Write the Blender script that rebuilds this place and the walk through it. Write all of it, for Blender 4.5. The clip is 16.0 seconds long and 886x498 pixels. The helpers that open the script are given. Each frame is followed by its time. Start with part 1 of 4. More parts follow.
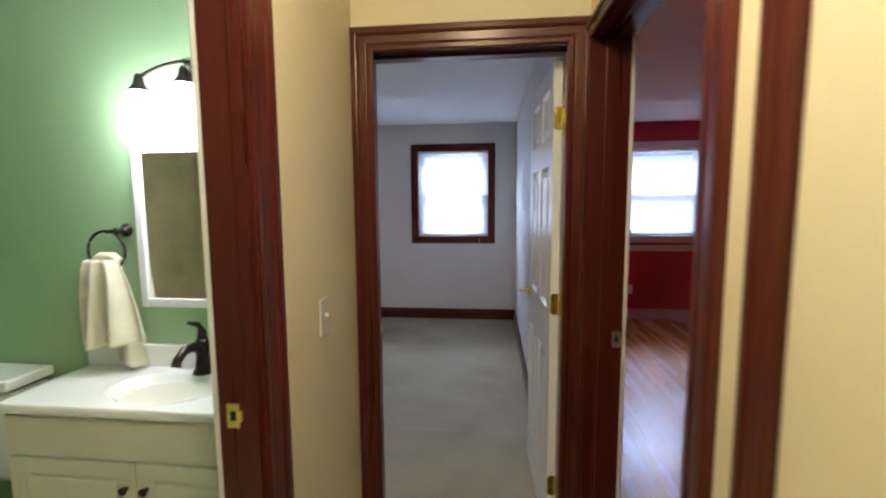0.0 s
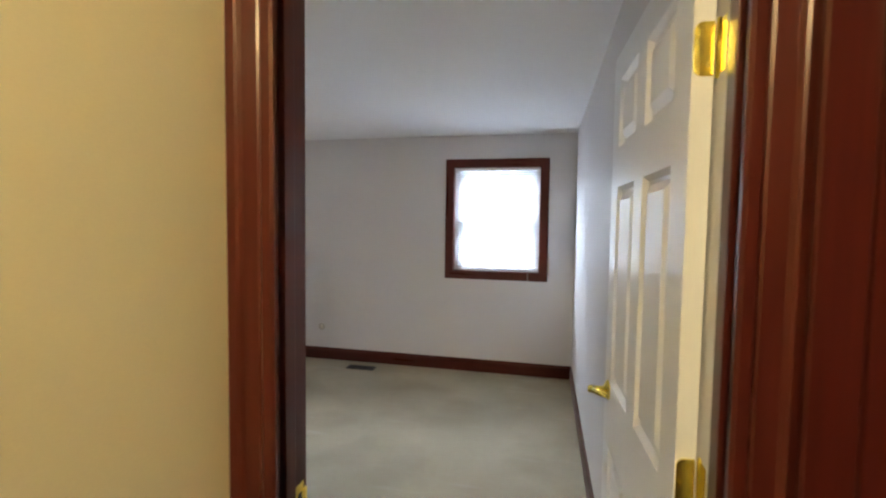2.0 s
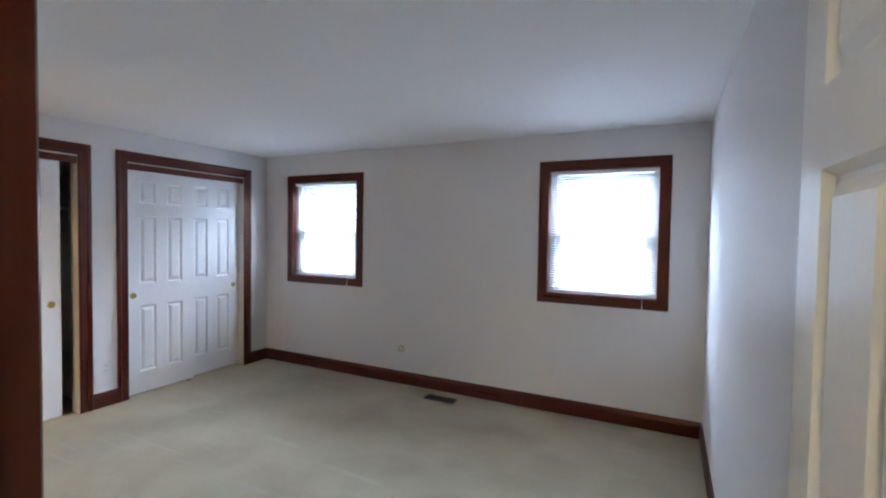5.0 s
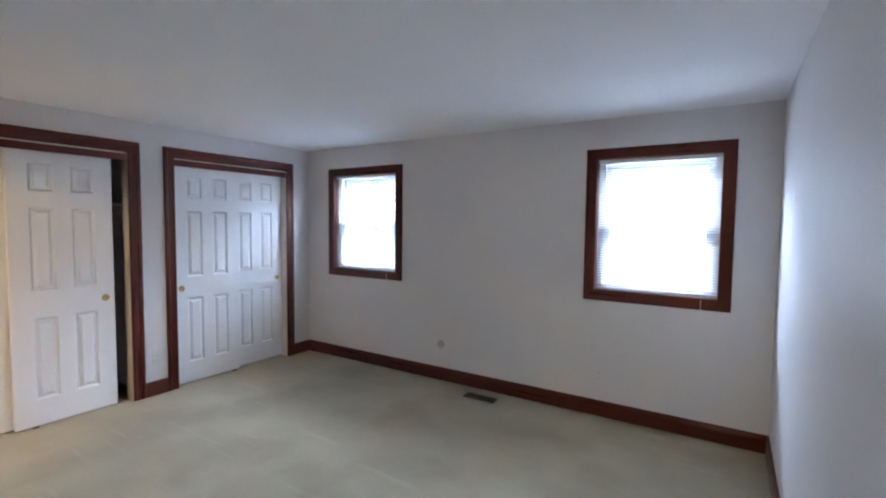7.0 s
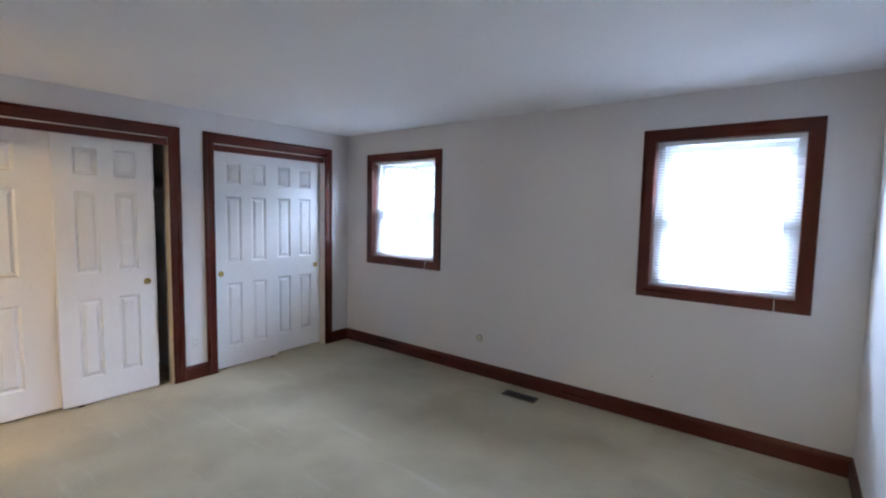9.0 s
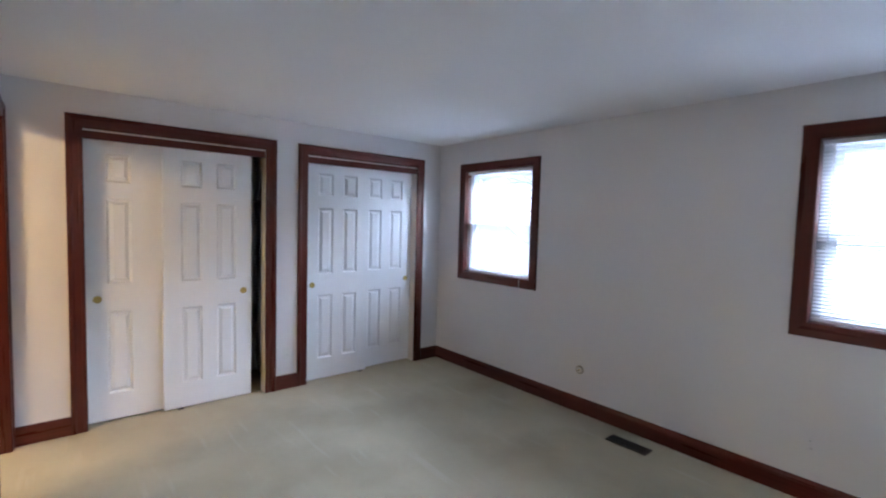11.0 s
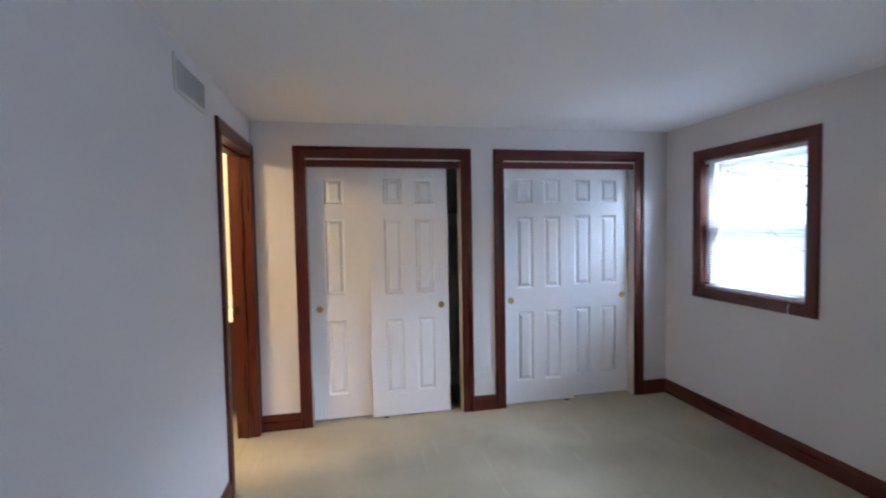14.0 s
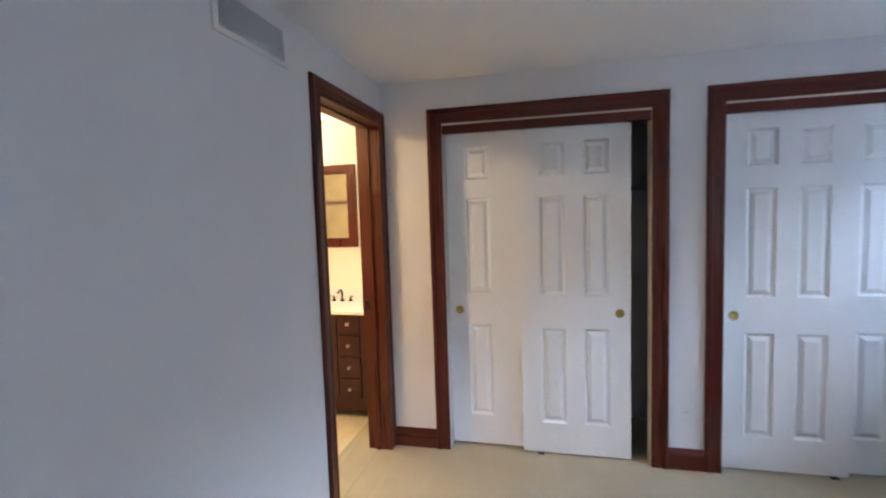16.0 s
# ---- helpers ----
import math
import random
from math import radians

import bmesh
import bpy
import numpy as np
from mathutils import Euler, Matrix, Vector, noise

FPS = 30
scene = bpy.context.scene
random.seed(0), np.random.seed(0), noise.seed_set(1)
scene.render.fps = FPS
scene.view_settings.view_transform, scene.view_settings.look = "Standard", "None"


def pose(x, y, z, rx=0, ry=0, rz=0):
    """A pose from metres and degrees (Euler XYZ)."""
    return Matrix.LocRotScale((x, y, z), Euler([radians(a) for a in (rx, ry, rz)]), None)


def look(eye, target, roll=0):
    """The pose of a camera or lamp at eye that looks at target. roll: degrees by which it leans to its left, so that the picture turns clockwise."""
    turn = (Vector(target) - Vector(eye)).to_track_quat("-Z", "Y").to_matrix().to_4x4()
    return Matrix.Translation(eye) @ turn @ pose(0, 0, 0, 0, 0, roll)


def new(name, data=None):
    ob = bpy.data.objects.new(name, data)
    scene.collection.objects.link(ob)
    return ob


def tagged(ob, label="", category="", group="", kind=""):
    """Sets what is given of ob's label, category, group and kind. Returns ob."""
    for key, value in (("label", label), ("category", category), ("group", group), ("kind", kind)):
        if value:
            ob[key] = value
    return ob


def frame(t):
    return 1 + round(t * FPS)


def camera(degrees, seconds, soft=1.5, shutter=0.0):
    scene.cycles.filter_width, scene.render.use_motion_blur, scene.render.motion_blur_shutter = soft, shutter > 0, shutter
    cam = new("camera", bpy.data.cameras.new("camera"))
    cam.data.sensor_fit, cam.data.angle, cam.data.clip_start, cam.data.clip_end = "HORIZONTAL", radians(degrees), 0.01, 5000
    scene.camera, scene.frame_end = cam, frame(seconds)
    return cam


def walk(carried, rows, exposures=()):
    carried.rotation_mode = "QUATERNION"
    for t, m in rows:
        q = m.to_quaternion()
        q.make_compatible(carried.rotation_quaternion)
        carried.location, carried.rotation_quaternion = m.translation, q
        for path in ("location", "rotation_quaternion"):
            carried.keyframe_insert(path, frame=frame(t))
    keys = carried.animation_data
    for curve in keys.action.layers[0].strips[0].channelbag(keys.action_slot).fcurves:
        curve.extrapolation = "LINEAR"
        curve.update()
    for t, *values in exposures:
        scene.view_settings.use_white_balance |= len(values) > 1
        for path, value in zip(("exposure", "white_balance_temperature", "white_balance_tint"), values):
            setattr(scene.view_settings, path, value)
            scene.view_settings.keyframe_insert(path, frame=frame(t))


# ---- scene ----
cam = camera(88.3, 16.0, soft=2.1, shutter=0.5)
PATH = [
    (0, (-0.26, 0.06, 1.52), (-0.478, 2.036, 1.304), -0.4),
    (0.5, (-0.289, 0.406, 1.526), (-0.54, 2.38, 1.325), -0.2),
    (1, (-0.276, 0.699, 1.537), (-0.583, 2.667, 1.363), -0.2),
    (1.5, (-0.264, 0.914, 1.533), (-0.635, 2.875, 1.396), -0.0),
    (2, (-0.256, 1.107, 1.538), (-0.696, 3.055, 1.427), 0.8),
    (2.5, (-0.257, 1.288, 1.54), (-0.77, 3.22, 1.457), 1.0),
    (3, (-0.254, 1.458, 1.534), (-0.851, 3.366, 1.471), 1.0),
    (3.5, (-0.245, 1.557, 1.537), (-0.926, 3.437, 1.485), 0.9),
    (4, (-0.239, 1.648, 1.537), (-1.01, 3.493, 1.489), 0.8),
    (6.3, (-0.239, 1.879, 1.596), (-1.24, 3.608, 1.49), 0.5),
    (6.5, (-0.258, 1.904, 1.598), (-1.279, 3.62, 1.484), 0.3),
    (7, (-0.257, 1.925, 1.592), (-1.322, 3.613, 1.477), 0.6),
    (7.5, (-0.265, 1.943, 1.586), (-1.354, 3.616, 1.461), 0.6),
    (8, (-0.292, 1.98, 1.565), (-1.401, 3.639, 1.434), 0.7),
    (8.2, (-0.292, 2.005, 1.577), (-1.42, 3.65, 1.434), 0.7),
    (10.5, (-0.529, 2.354, 1.574), (-1.967, 3.737, 1.437), 1.9),
    (11, (-0.544, 2.429, 1.586), (-2.076, 3.708, 1.464), 1.6),
    (11.5, (-0.567, 2.494, 1.562), (-2.192, 3.656, 1.461), 1.4),
    (12, (-0.595, 2.562, 1.554), (-2.304, 3.598, 1.458), 1.0),
    (12.5, (-0.625, 2.64, 1.531), (-2.414, 3.53, 1.447), 0.7),
    (13, (-0.674, 2.738, 1.538), (-2.531, 3.476, 1.454), 0.2),
    (13.5, (-0.758, 2.797, 1.588), (-2.668, 3.38, 1.492), -0.4),
    (14, (-0.861, 2.876, 1.593), (-2.819, 3.274, 1.5), -1.0),
    (14.5, (-0.991, 2.953, 1.59), (-2.98, 3.142, 1.488), -1.2),
    (15, (-1.207, 3.024, 1.596), (-3.203, 3.006, 1.468), -1.2),
    (15.5, (-1.459, 3.104, 1.596), (-3.441, 2.871, 1.456), -1.6),
    (16, (-1.726, 3.212, 1.575), (-3.668, 2.757, 1.428), -1.8),
]
walk(cam, [(t, look(eye, target, roll)) for t, eye, target, roll in PATH],
     exposures=[(0.0, -0.33, 5680, 15), (0.5, -0.28, 5780, 15), (1.0, 0.05, 6000, 12), (1.5, 0.2, 6350, 11), (2.0, 0.24, 6500, 10),
                (3.0, 0.22, 6350, 10), (4.0, 0.17, 6000, 10), (8.0, 0.08, 5750, 11), (11.5, 0.04, 5650, 12), (14.5, -0.02, 5680, 11), (16.0, -0.01, 5680, 10.5)])

# ---- world and daylight ----
world = bpy.data.worlds.new("overcast_sky")
scene.world = world
world.use_nodes = True
_sky = world.node_tree.nodes.new("ShaderNodeTexSky")
_sky.sky_type = "NISHITA"
_sky.sun_disc = False
_sky.sun_elevation, _sky.sun_rotation = radians(38), radians(200)
_bg = world.node_tree.nodes["Background"]
_bg.inputs["Strength"].default_value = 0.1
world.node_tree.links.new(_sky.outputs[0], _bg.inputs["Color"])

_sun = new("sun", bpy.data.lights.new("sun", "SUN"))
_sun.data.energy, _sun.data.angle, _sun.data.color = 0.8, radians(12), (1.0, 0.97, 0.92)
_sun.matrix_world = look((0, -20, 16), (0, 0, 0))


def window_light(x, low, high, wide=2.96, out=0.0):
    """Overcast daylight for one window: the paler sky near the horizon, and the brighter sky higher up."""
    for eye, target, size, watts in (((x, 6.45 + out, 1.48), (x, 5.0 + out, 1.48), (2.96, 2.1), low),
                                    ((x, 7.5 + out, 3.30), (x, 5.8 + out, 1.60), (wide, 1.7), high)):
        lamp = bpy.data.lights.new("window_daylight", "AREA")
        lamp.shape, lamp.size, lamp.size_y = "RECTANGLE", *size
        lamp.energy, lamp.color = watts, (0.75, 0.87, 1.08)
        new("window_daylight", lamp).matrix_world = look(eye, target)


window_light(-3.74, 26, 1560)
window_light(-0.76, 56, 500, 1.7)
window_light(1.80, 16, 1450, out=.175)


# ---- materials ----
def nodes_of(name):
    m = bpy.data.materials.new(name)
    m.use_nodes = True
    nt = m.node_tree
    return m, nt, nt.nodes, nt.links, nt.nodes["Principled BSDF"]


def surface(name, rgb, rough=0.5, metal=0.0, vary=0.06, scale=3.0, bump=0.05, fine=180.0, stretch=(1, 1, 1),
            stain=None, stain_scale=1.2, stain_amount=0.0, spec=0.5, coat=0.0, island=0.0, streak=None):
    """A procedural surface: broad and fine variation of the colour, fine relief, and stains on top where asked."""
    m, nt, nd, ln, bsdf = nodes_of(name)
    geo = nd.new("ShaderNodeNewGeometry")
    mp = nd.new("ShaderNodeMapping")
    mp.inputs["Scale"].default_value = stretch
    ln.new(geo.outputs["Position"], mp.inputs["Vector"])
    big = nd.new("ShaderNodeTexNoise")
    big.inputs["Scale"].default_value, big.inputs["Detail"].default_value = scale, 5
    ln.new(mp.outputs[0], big.inputs["Vector"])
    small = nd.new("ShaderNodeTexNoise")
    small.inputs["Scale"].default_value, small.inputs["Detail"].default_value = fine, 3
    ln.new(mp.outputs[0], small.inputs["Vector"])
    ramp = nd.new("ShaderNodeMapRange")
    ramp.inputs["From Min"].default_value, ramp.inputs["From Max"].default_value = 0.3, 0.7
    ramp.inputs["To Min"].default_value, ramp.inputs["To Max"].default_value = 1 - vary, 1 + vary
    ln.new(big.outputs[0], ramp.inputs["Value"])
    ramp2 = nd.new("ShaderNodeMapRange")
    ramp2.inputs["From Min"].default_value, ramp2.inputs["From Max"].default_value = 0.3, 0.7
    ramp2.inputs["To Min"].default_value, ramp2.inputs["To Max"].default_value = 1 - vary * 0.6, 1 + vary * 0.6
    ln.new(small.outputs[0], ramp2.inputs["Value"])
    mul = nd.new("ShaderNodeMath")
    mul.operation = "MULTIPLY"
    ln.new(ramp.outputs[0], mul.inputs[0])
    ln.new(ramp2.outputs[0], mul.inputs[1])
    factor = mul.outputs[0]
    if island:
        info = nd.new("ShaderNodeObjectInfo")
        r3 = nd.new("ShaderNodeMapRange")
        r3.inputs["To Min"].default_value, r3.inputs["To Max"].default_value = 1 - island, 1 + island
        ln.new(info.outputs["Random"], r3.inputs["Value"])
        m3 = nd.new("ShaderNodeMath")
        m3.operation = "MULTIPLY"
        ln.new(factor, m3.inputs[0])
        ln.new(r3.outputs[0], m3.inputs[1])
        factor = m3.outputs[0]
    vec = nd.new("ShaderNodeVectorMath")
    vec.operation = "SCALE"
    vec.inputs[0].default_value = rgb
    ln.new(factor, vec.inputs["Scale"])
    colour = vec.outputs[0]
    if stain:
        sn = nd.new("ShaderNodeTexNoise")
        sn.inputs["Scale"].default_value, sn.inputs["Detail"].default_value = stain_scale, 7
        sn.inputs["Distortion"].default_value = 0.25
        ln.new(geo.outputs["Position"], sn.inputs["Vector"])
        sr = nd.new("ShaderNodeMapRange")
        sr.inputs["From Min"].default_value, sr.inputs["From Max"].default_value = 0.48, 0.68
        sr.inputs["To Max"].default_value = stain_amount
        ln.new(sn.outputs[0], sr.inputs["Value"])
        mix = nd.new("ShaderNodeMix")
        mix.data_type = "RGBA"
        ln.new(sr.outputs[0], mix.inputs[0])
        ln.new(colour, mix.inputs[6])
        mix.inputs[7].default_value = (*stain, 1)
        colour = mix.outputs[2]
    if streak:
        turn = nd.new("ShaderNodeMapping")
        turn.inputs["Rotation"].default_value = (0, 0, radians(38))
        turn.inputs["Scale"].default_value = (0.9, 9.0, 1.0)
        ln.new(geo.outputs["Position"], turn.inputs["Vector"])
        tn = nd.new("ShaderNodeTexNoise")
        tn.inputs["Scale"].default_value, tn.inputs["Detail"].default_value = 1.6, 4
        ln.new(turn.outputs[0], tn.inputs["Vector"])
        tr = nd.new("ShaderNodeMapRange")
        tr.inputs["From Min"].default_value, tr.inputs["From Max"].default_value = 0.60, 0.74
        tr.inputs["To Max"].default_value = 0.40
        ln.new(tn.outputs[0], tr.inputs["Value"])
        tm = nd.new("ShaderNodeMix")
        tm.data_type = "RGBA"
        ln.new(tr.outputs[0], tm.inputs[0])
        ln.new(colour, tm.inputs[6])
        tm.inputs[7].default_value = (*streak, 1)
        colour = tm.outputs[2]
    ln.new(colour, bsdf.inputs["Base Color"])
    bp = nd.new("ShaderNodeBump")
    bp.inputs["Strength"].default_value, bp.inputs["Distance"].default_value = bump, 0.002
    ln.new(small.outputs[0], bp.inputs["Height"])
    ln.new(bp.outputs[0], bsdf.inputs["Normal"])
    rr = nd.new("ShaderNodeMapRange")
    rr.inputs["To Min"].default_value, rr.inputs["To Max"].default_value = max(rough - 0.06, 0.02), min(rough + 0.08, 1)
    ln.new(big.outputs[0], rr.inputs["Value"])
    ln.new(rr.outputs[0], bsdf.inputs["Roughness"])
    bsdf.inputs["Metallic"].default_value = metal
    bsdf.inputs["Specular IOR Level"].default_value = spec
    bsdf.inputs["Coat Weight"].default_value = coat
    bsdf.inputs["Coat Roughness"].default_value = 0.15
    return m


def glow(name, rgb, strength):
    m, nt, nd, ln, bsdf = nodes_of(name)
    bsdf.inputs["Base Color"].default_value = (*rgb, 1)
    bsdf.inputs["Emission Color"].default_value = (*rgb, 1)
    bsdf.inputs["Emission Strength"].default_value = strength
    return m


def clear_glass(name):
    m, nt, nd, ln, bsdf = nodes_of(name)
    bsdf.inputs["Base Color"].default_value = (0.97, 0.99, 0.98, 1)
    bsdf.inputs["Roughness"].default_value = 0.0
    bsdf.inputs["IOR"].default_value = 1.0 + 0.45
    bsdf.inputs["Transmission Weight"].default_value = 1.0
    return m


WOOD = (0.069, 0.0110, 0.0080)
wood_z = surface("cherry_wood_upright", WOOD, 0.28, vary=0.15, scale=1.0, fine=4, stretch=(20, 20, 0.9), bump=0.012, coat=0.05, spec=0.45)
wood_x = surface("cherry_wood_along_x", WOOD, 0.28, vary=0.15, scale=1.0, fine=4, stretch=(0.9, 20, 20), bump=0.012, coat=0.05, spec=0.45)
wood_y = surface("cherry_wood_along_y", WOOD, 0.28, vary=0.15, scale=1.0, fine=4, stretch=(20, 0.9, 20), bump=0.012, coat=0.05, spec=0.45)
for _wood in (wood_z, wood_x, wood_y):
    _wood.node_tree.nodes["Principled BSDF"].inputs["Specular Tint"].default_value = (1.0, 0.80, 0.64, 1)
wall_white = surface("bedroom_wall_paint", (0.76, 0.74, 0.735), 0.50, vary=0.025, scale=0.9, fine=260, bump=0.10, spec=0.28)
ceiling_white = surface("ceiling_paint", (0.90, 0.90, 0.90), 0.8, vary=0.02, scale=0.8, fine=200, bump=0.12)
hall_cream = surface("hall_cream_paint", (0.80, 0.72, 0.49), 0.45, vary=0.03, scale=1.2, fine=240, bump=0.08)
door_white = surface("white_door_paint", (0.89, 0.89, 0.89), 0.30, vary=0.02, scale=2, fine=120, stretch=(1, 1, 0.15), bump=0.015)
closet_jamb = surface("closet_jamb_paint", (0.70, 0.66, 0.62), 0.5, vary=0.05, scale=4, bump=0.05)
carpet = surface("worn_carpet", (0.435, 0.386, 0.276), 0.95, vary=0.10, scale=1.6, fine=420, bump=0.9, spec=0.1,
                 stain=(0.29, 0.245, 0.165), stain_scale=1.7, stain_amount=0.34, streak=(0.52, 0.485, 0.395))
red_paint = surface("red_wall_paint", (0.56, 0.038, 0.058), 0.45, vary=0.05, scale=1, fine=240, bump=0.06)
white_trim = surface("white_trim_paint", (0.78, 0.77, 0.78), 0.4, vary=0.02, scale=3, bump=0.03)
oak = surface("oak_strip_floor", (0.52, 0.225, 0.066), 0.26, vary=0.09, scale=1.0, fine=3, stretch=(12, 0.8, 12), bump=0.008, island=0.05, coat=0.3)
green_paint = surface("green_wall_paint", (0.33, 0.47, 0.27), 0.5, vary=0.03, scale=1.2, fine=240, bump=0.06)
bath_cream = surface("bath_cream_paint", (0.85, 0.81, 0.71), 0.5, vary=0.03, scale=1.2, bump=0.05)
porcelain = surface("white_cultured_marble", (0.84, 0.83, 0.80), 0.12, vary=0.02, scale=3, bump=0.01, coat=0.5)
cabinet_cream = surface("cream_cabinet_paint", (0.72, 0.69, 0.58), 0.38, vary=0.03, scale=3, bump=0.03)
bronze = surface("oil_rubbed_bronze", (0.035, 0.026, 0.022), 0.35, metal=0.85, vary=0.3, scale=30, bump=0.03)
satin_brass = surface("satin_brass", (0.90, 0.74, 0.20), 0.5, metal=0.85, vary=0.10, scale=60, bump=0.02)
old_brass = surface("tarnished_brass", (0.50, 0.38, 0.13), 0.34, metal=1.0, vary=0.18, scale=60, bump=0.03)
brass = surface("polished_brass", (0.89, 0.72, 0.14), 0.24, metal=1.0, vary=0.10, scale=30, bump=0.02)
chrome = surface("brushed_nickel", (0.80, 0.78, 0.74), 0.4, metal=1.0, vary=0.05, scale=40, bump=0.01)
towel_cloth = surface("cream_terry_cloth", (0.72, 0.66, 0.50), 0.95, vary=0.08, scale=9, fine=500, bump=1.0, spec=0.1)
plastic = surface("ivory_plastic", (0.76, 0.73, 0.64), 0.35, vary=0.02, scale=8, bump=0.01)
plastic_white = surface("white_plastic", (0.74, 0.73, 0.70), 0.35, vary=0.02, scale=8, bump=0.01)
jack_ring = surface("dull_jack_ring", (0.44, 0.40, 0.33), 0.45, vary=0.1, scale=40, bump=0.02)
slat_white = surface("white_vinyl_slat", (0.82, 0.83, 0.84), 0.4, vary=0.02, scale=5, bump=0.02)
vinyl = surface("white_vinyl_sash", (0.78, 0.79, 0.80), 0.35, vary=0.02, scale=5, bump=0.02)
vent_grey = surface("grey_vent_enamel", (0.66, 0.67, 0.68), 0.45, vary=0.04, scale=9, bump=0.03)
vent_brown = surface("dark_brown_register", (0.035, 0.026, 0.022), 0.4, metal=0.3, vary=0.2, scale=20, bump=0.04)
# near-black colour that stands for the shade inside small openings
hole_shade = surface("painted_hole_shade", (0.015, 0.015, 0.015), 0.9, vary=0.1, bump=0.0)
espresso = surface("espresso_cabinet", (0.040, 0.0062, 0.0042), 0.42, vary=0.3, scale=1, fine=6, stretch=(20, 20, 1.4), bump=0.04)
tile_beige = surface("beige_floor_tile", (0.62, 0.54, 0.38), 0.3, vary=0.10, scale=4, fine=40, bump=0.05, island=0.06)
tile_wall_tan = surface("tan_shower_tile", (0.42, 0.34, 0.20), 0.3, vary=0.14, scale=5, fine=30, bump=0.05, island=0.08)
grout = surface("tile_grout", (0.36, 0.32, 0.25), 0.85, vary=0.08, scale=12, bump=0.2)
bark = surface("tree_bark", (0.16, 0.14, 0.12), 0.9, vary=0.2, scale=14, bump=0.4)
lawn = surface("winter_lawn", (0.14, 0.14, 0.07), 0.95, vary=0.25, scale=0.6, fine=30, bump=0.5)
siding = surface("pale_house_siding", (0.55, 0.55, 0.53), 0.7, vary=0.04, scale=2, bump=0.05)
mirror = surface("mirror_silver", (0.86, 0.87, 0.86), 0.02, metal=1.0, vary=0.0, bump=0.0)
mirror.node_tree.nodes["Principled BSDF"].inputs["Roughness"].default_value = 0.02
glass = clear_glass("window_glass")
lamp_white = glow("lit_white_shade", (1.0, 0.96, 0.90), 54)
lamp_warm = glow("lit_warm_bowl", (1.0, 0.82, 0.48), 116)
lamp_bath = glow("lit_bath_shade", (1.0, 0.82, 0.55), 185)
lamp_bath2 = glow("lit_bath_bowl", (1.0, 0.66, 0.30), 165)


# ---- building blocks ----
def ground_of(name, loc=(0, 0, 0), label="", category="", group="", kind=""):
    ob = new(name)
    ob.location = loc
    ob.empty_display_size = 0.05
    return tagged(ob, label, category, group, kind)


def part(name, bm, material, parent=None, label=""):
    """Links a bmesh as one mesh object under a thing or under a part."""
    bmesh.ops.recalc_face_normals(bm, faces=bm.faces)
    me = bpy.data.meshes.new(name)
    bm.to_mesh(me)
    bm.free()
    me.materials.append(material)
    ob = new(name, me)
    if parent is not None:
        ob.parent = parent
    if label:
        ob["label"] = label
    return ob


def smooth(ob):
    for p in ob.data.polygons:
        p.use_smooth = True
    return ob


def box(x0, y0, z0, x1, y1, z1, bevel=0.0, bm=None):
    bm = bm or bmesh.new()
    made = bmesh.ops.create_cube(bm, size=1.0)["verts"]
    for v in made:
        v.co = ((x0 + x1) / 2 + v.co.x * (x1 - x0), (y0 + y1) / 2 + v.co.y * (y1 - y0), (z0 + z1) / 2 + v.co.z * (z1 - z0))
    if bevel:
        edges = {e for v in made for e in v.link_edges}
        bmesh.ops.bevel(bm, geom=list(edges), offset=bevel, segments=2, affect="EDGES", profile=0.7)
    return bm


def lathe(profile, steps=20, centre=(0, 0, 0), axis="z", bm=None):
    """profile: (radius, height) pairs."""
    bm = bm or bmesh.new()
    rings = []
    for r, h in profile:
        ring = []
        for i in range(steps):
            a = 2 * math.pi * i / steps
            p = (max(r, 1e-4) * math.cos(a), max(r, 1e-4) * math.sin(a), h)
            p = {"z": p, "x": (p[2], p[0], p[1]), "y": (p[1], p[2], p[0])}[axis]
            ring.append(bm.verts.new((p[0] + centre[0], p[1] + centre[1], p[2] + centre[2])))
        rings.append(ring)
    for a, b in zip(rings, rings[1:]):
        for i in range(steps):
            bm.faces.new((a[i], a[(i + 1) % steps], b[(i + 1) % steps], b[i]))
    bm.faces.new(rings[0][::-1])
    bm.faces.new(rings[-1])
    return bm


def tube(points, radii, steps=10, bm=None):
    bm = bm or bmesh.new()
    pts = [Vector(p) for p in points]
    radii = radii if isinstance(radii, (list, tuple)) else [radii] * len(pts)
    rings = []
    for i, p in enumerate(pts):
        d = (pts[min(i + 1, len(pts) - 1)] - pts[max(i - 1, 0)]).normalized()
        side = d.cross(Vector((0, 0, 1)) if abs(d.z) < 0.9 else Vector((1, 0, 0))).normalized()
        up = side.cross(d)
        rings.append([bm.verts.new(p + radii[i] * (math.cos(2 * math.pi * k / steps) * side + math.sin(2 * math.pi * k / steps) * up)) for k in range(steps)])
    for a, b in zip(rings, rings[1:]):
        for k in range(steps):
            bm.faces.new((a[k], a[(k + 1) % steps], b[(k + 1) % steps], b[k]))
    bm.faces.new(rings[0][::-1])
    bm.faces.new(rings[-1])
    return bm


def arc(centre, radius, a0, a1, n, plane="xz"):
    out = []
    for i in range(n + 1):
        a = radians(a0 + (a1 - a0) * i / n)
        c, s = radius * math.cos(a), radius * math.sin(a)
        out.append((centre[0] + c, centre[1], centre[2] + s) if plane == "xz" else (centre[0], centre[1] + c, centre[2] + s))
    return out


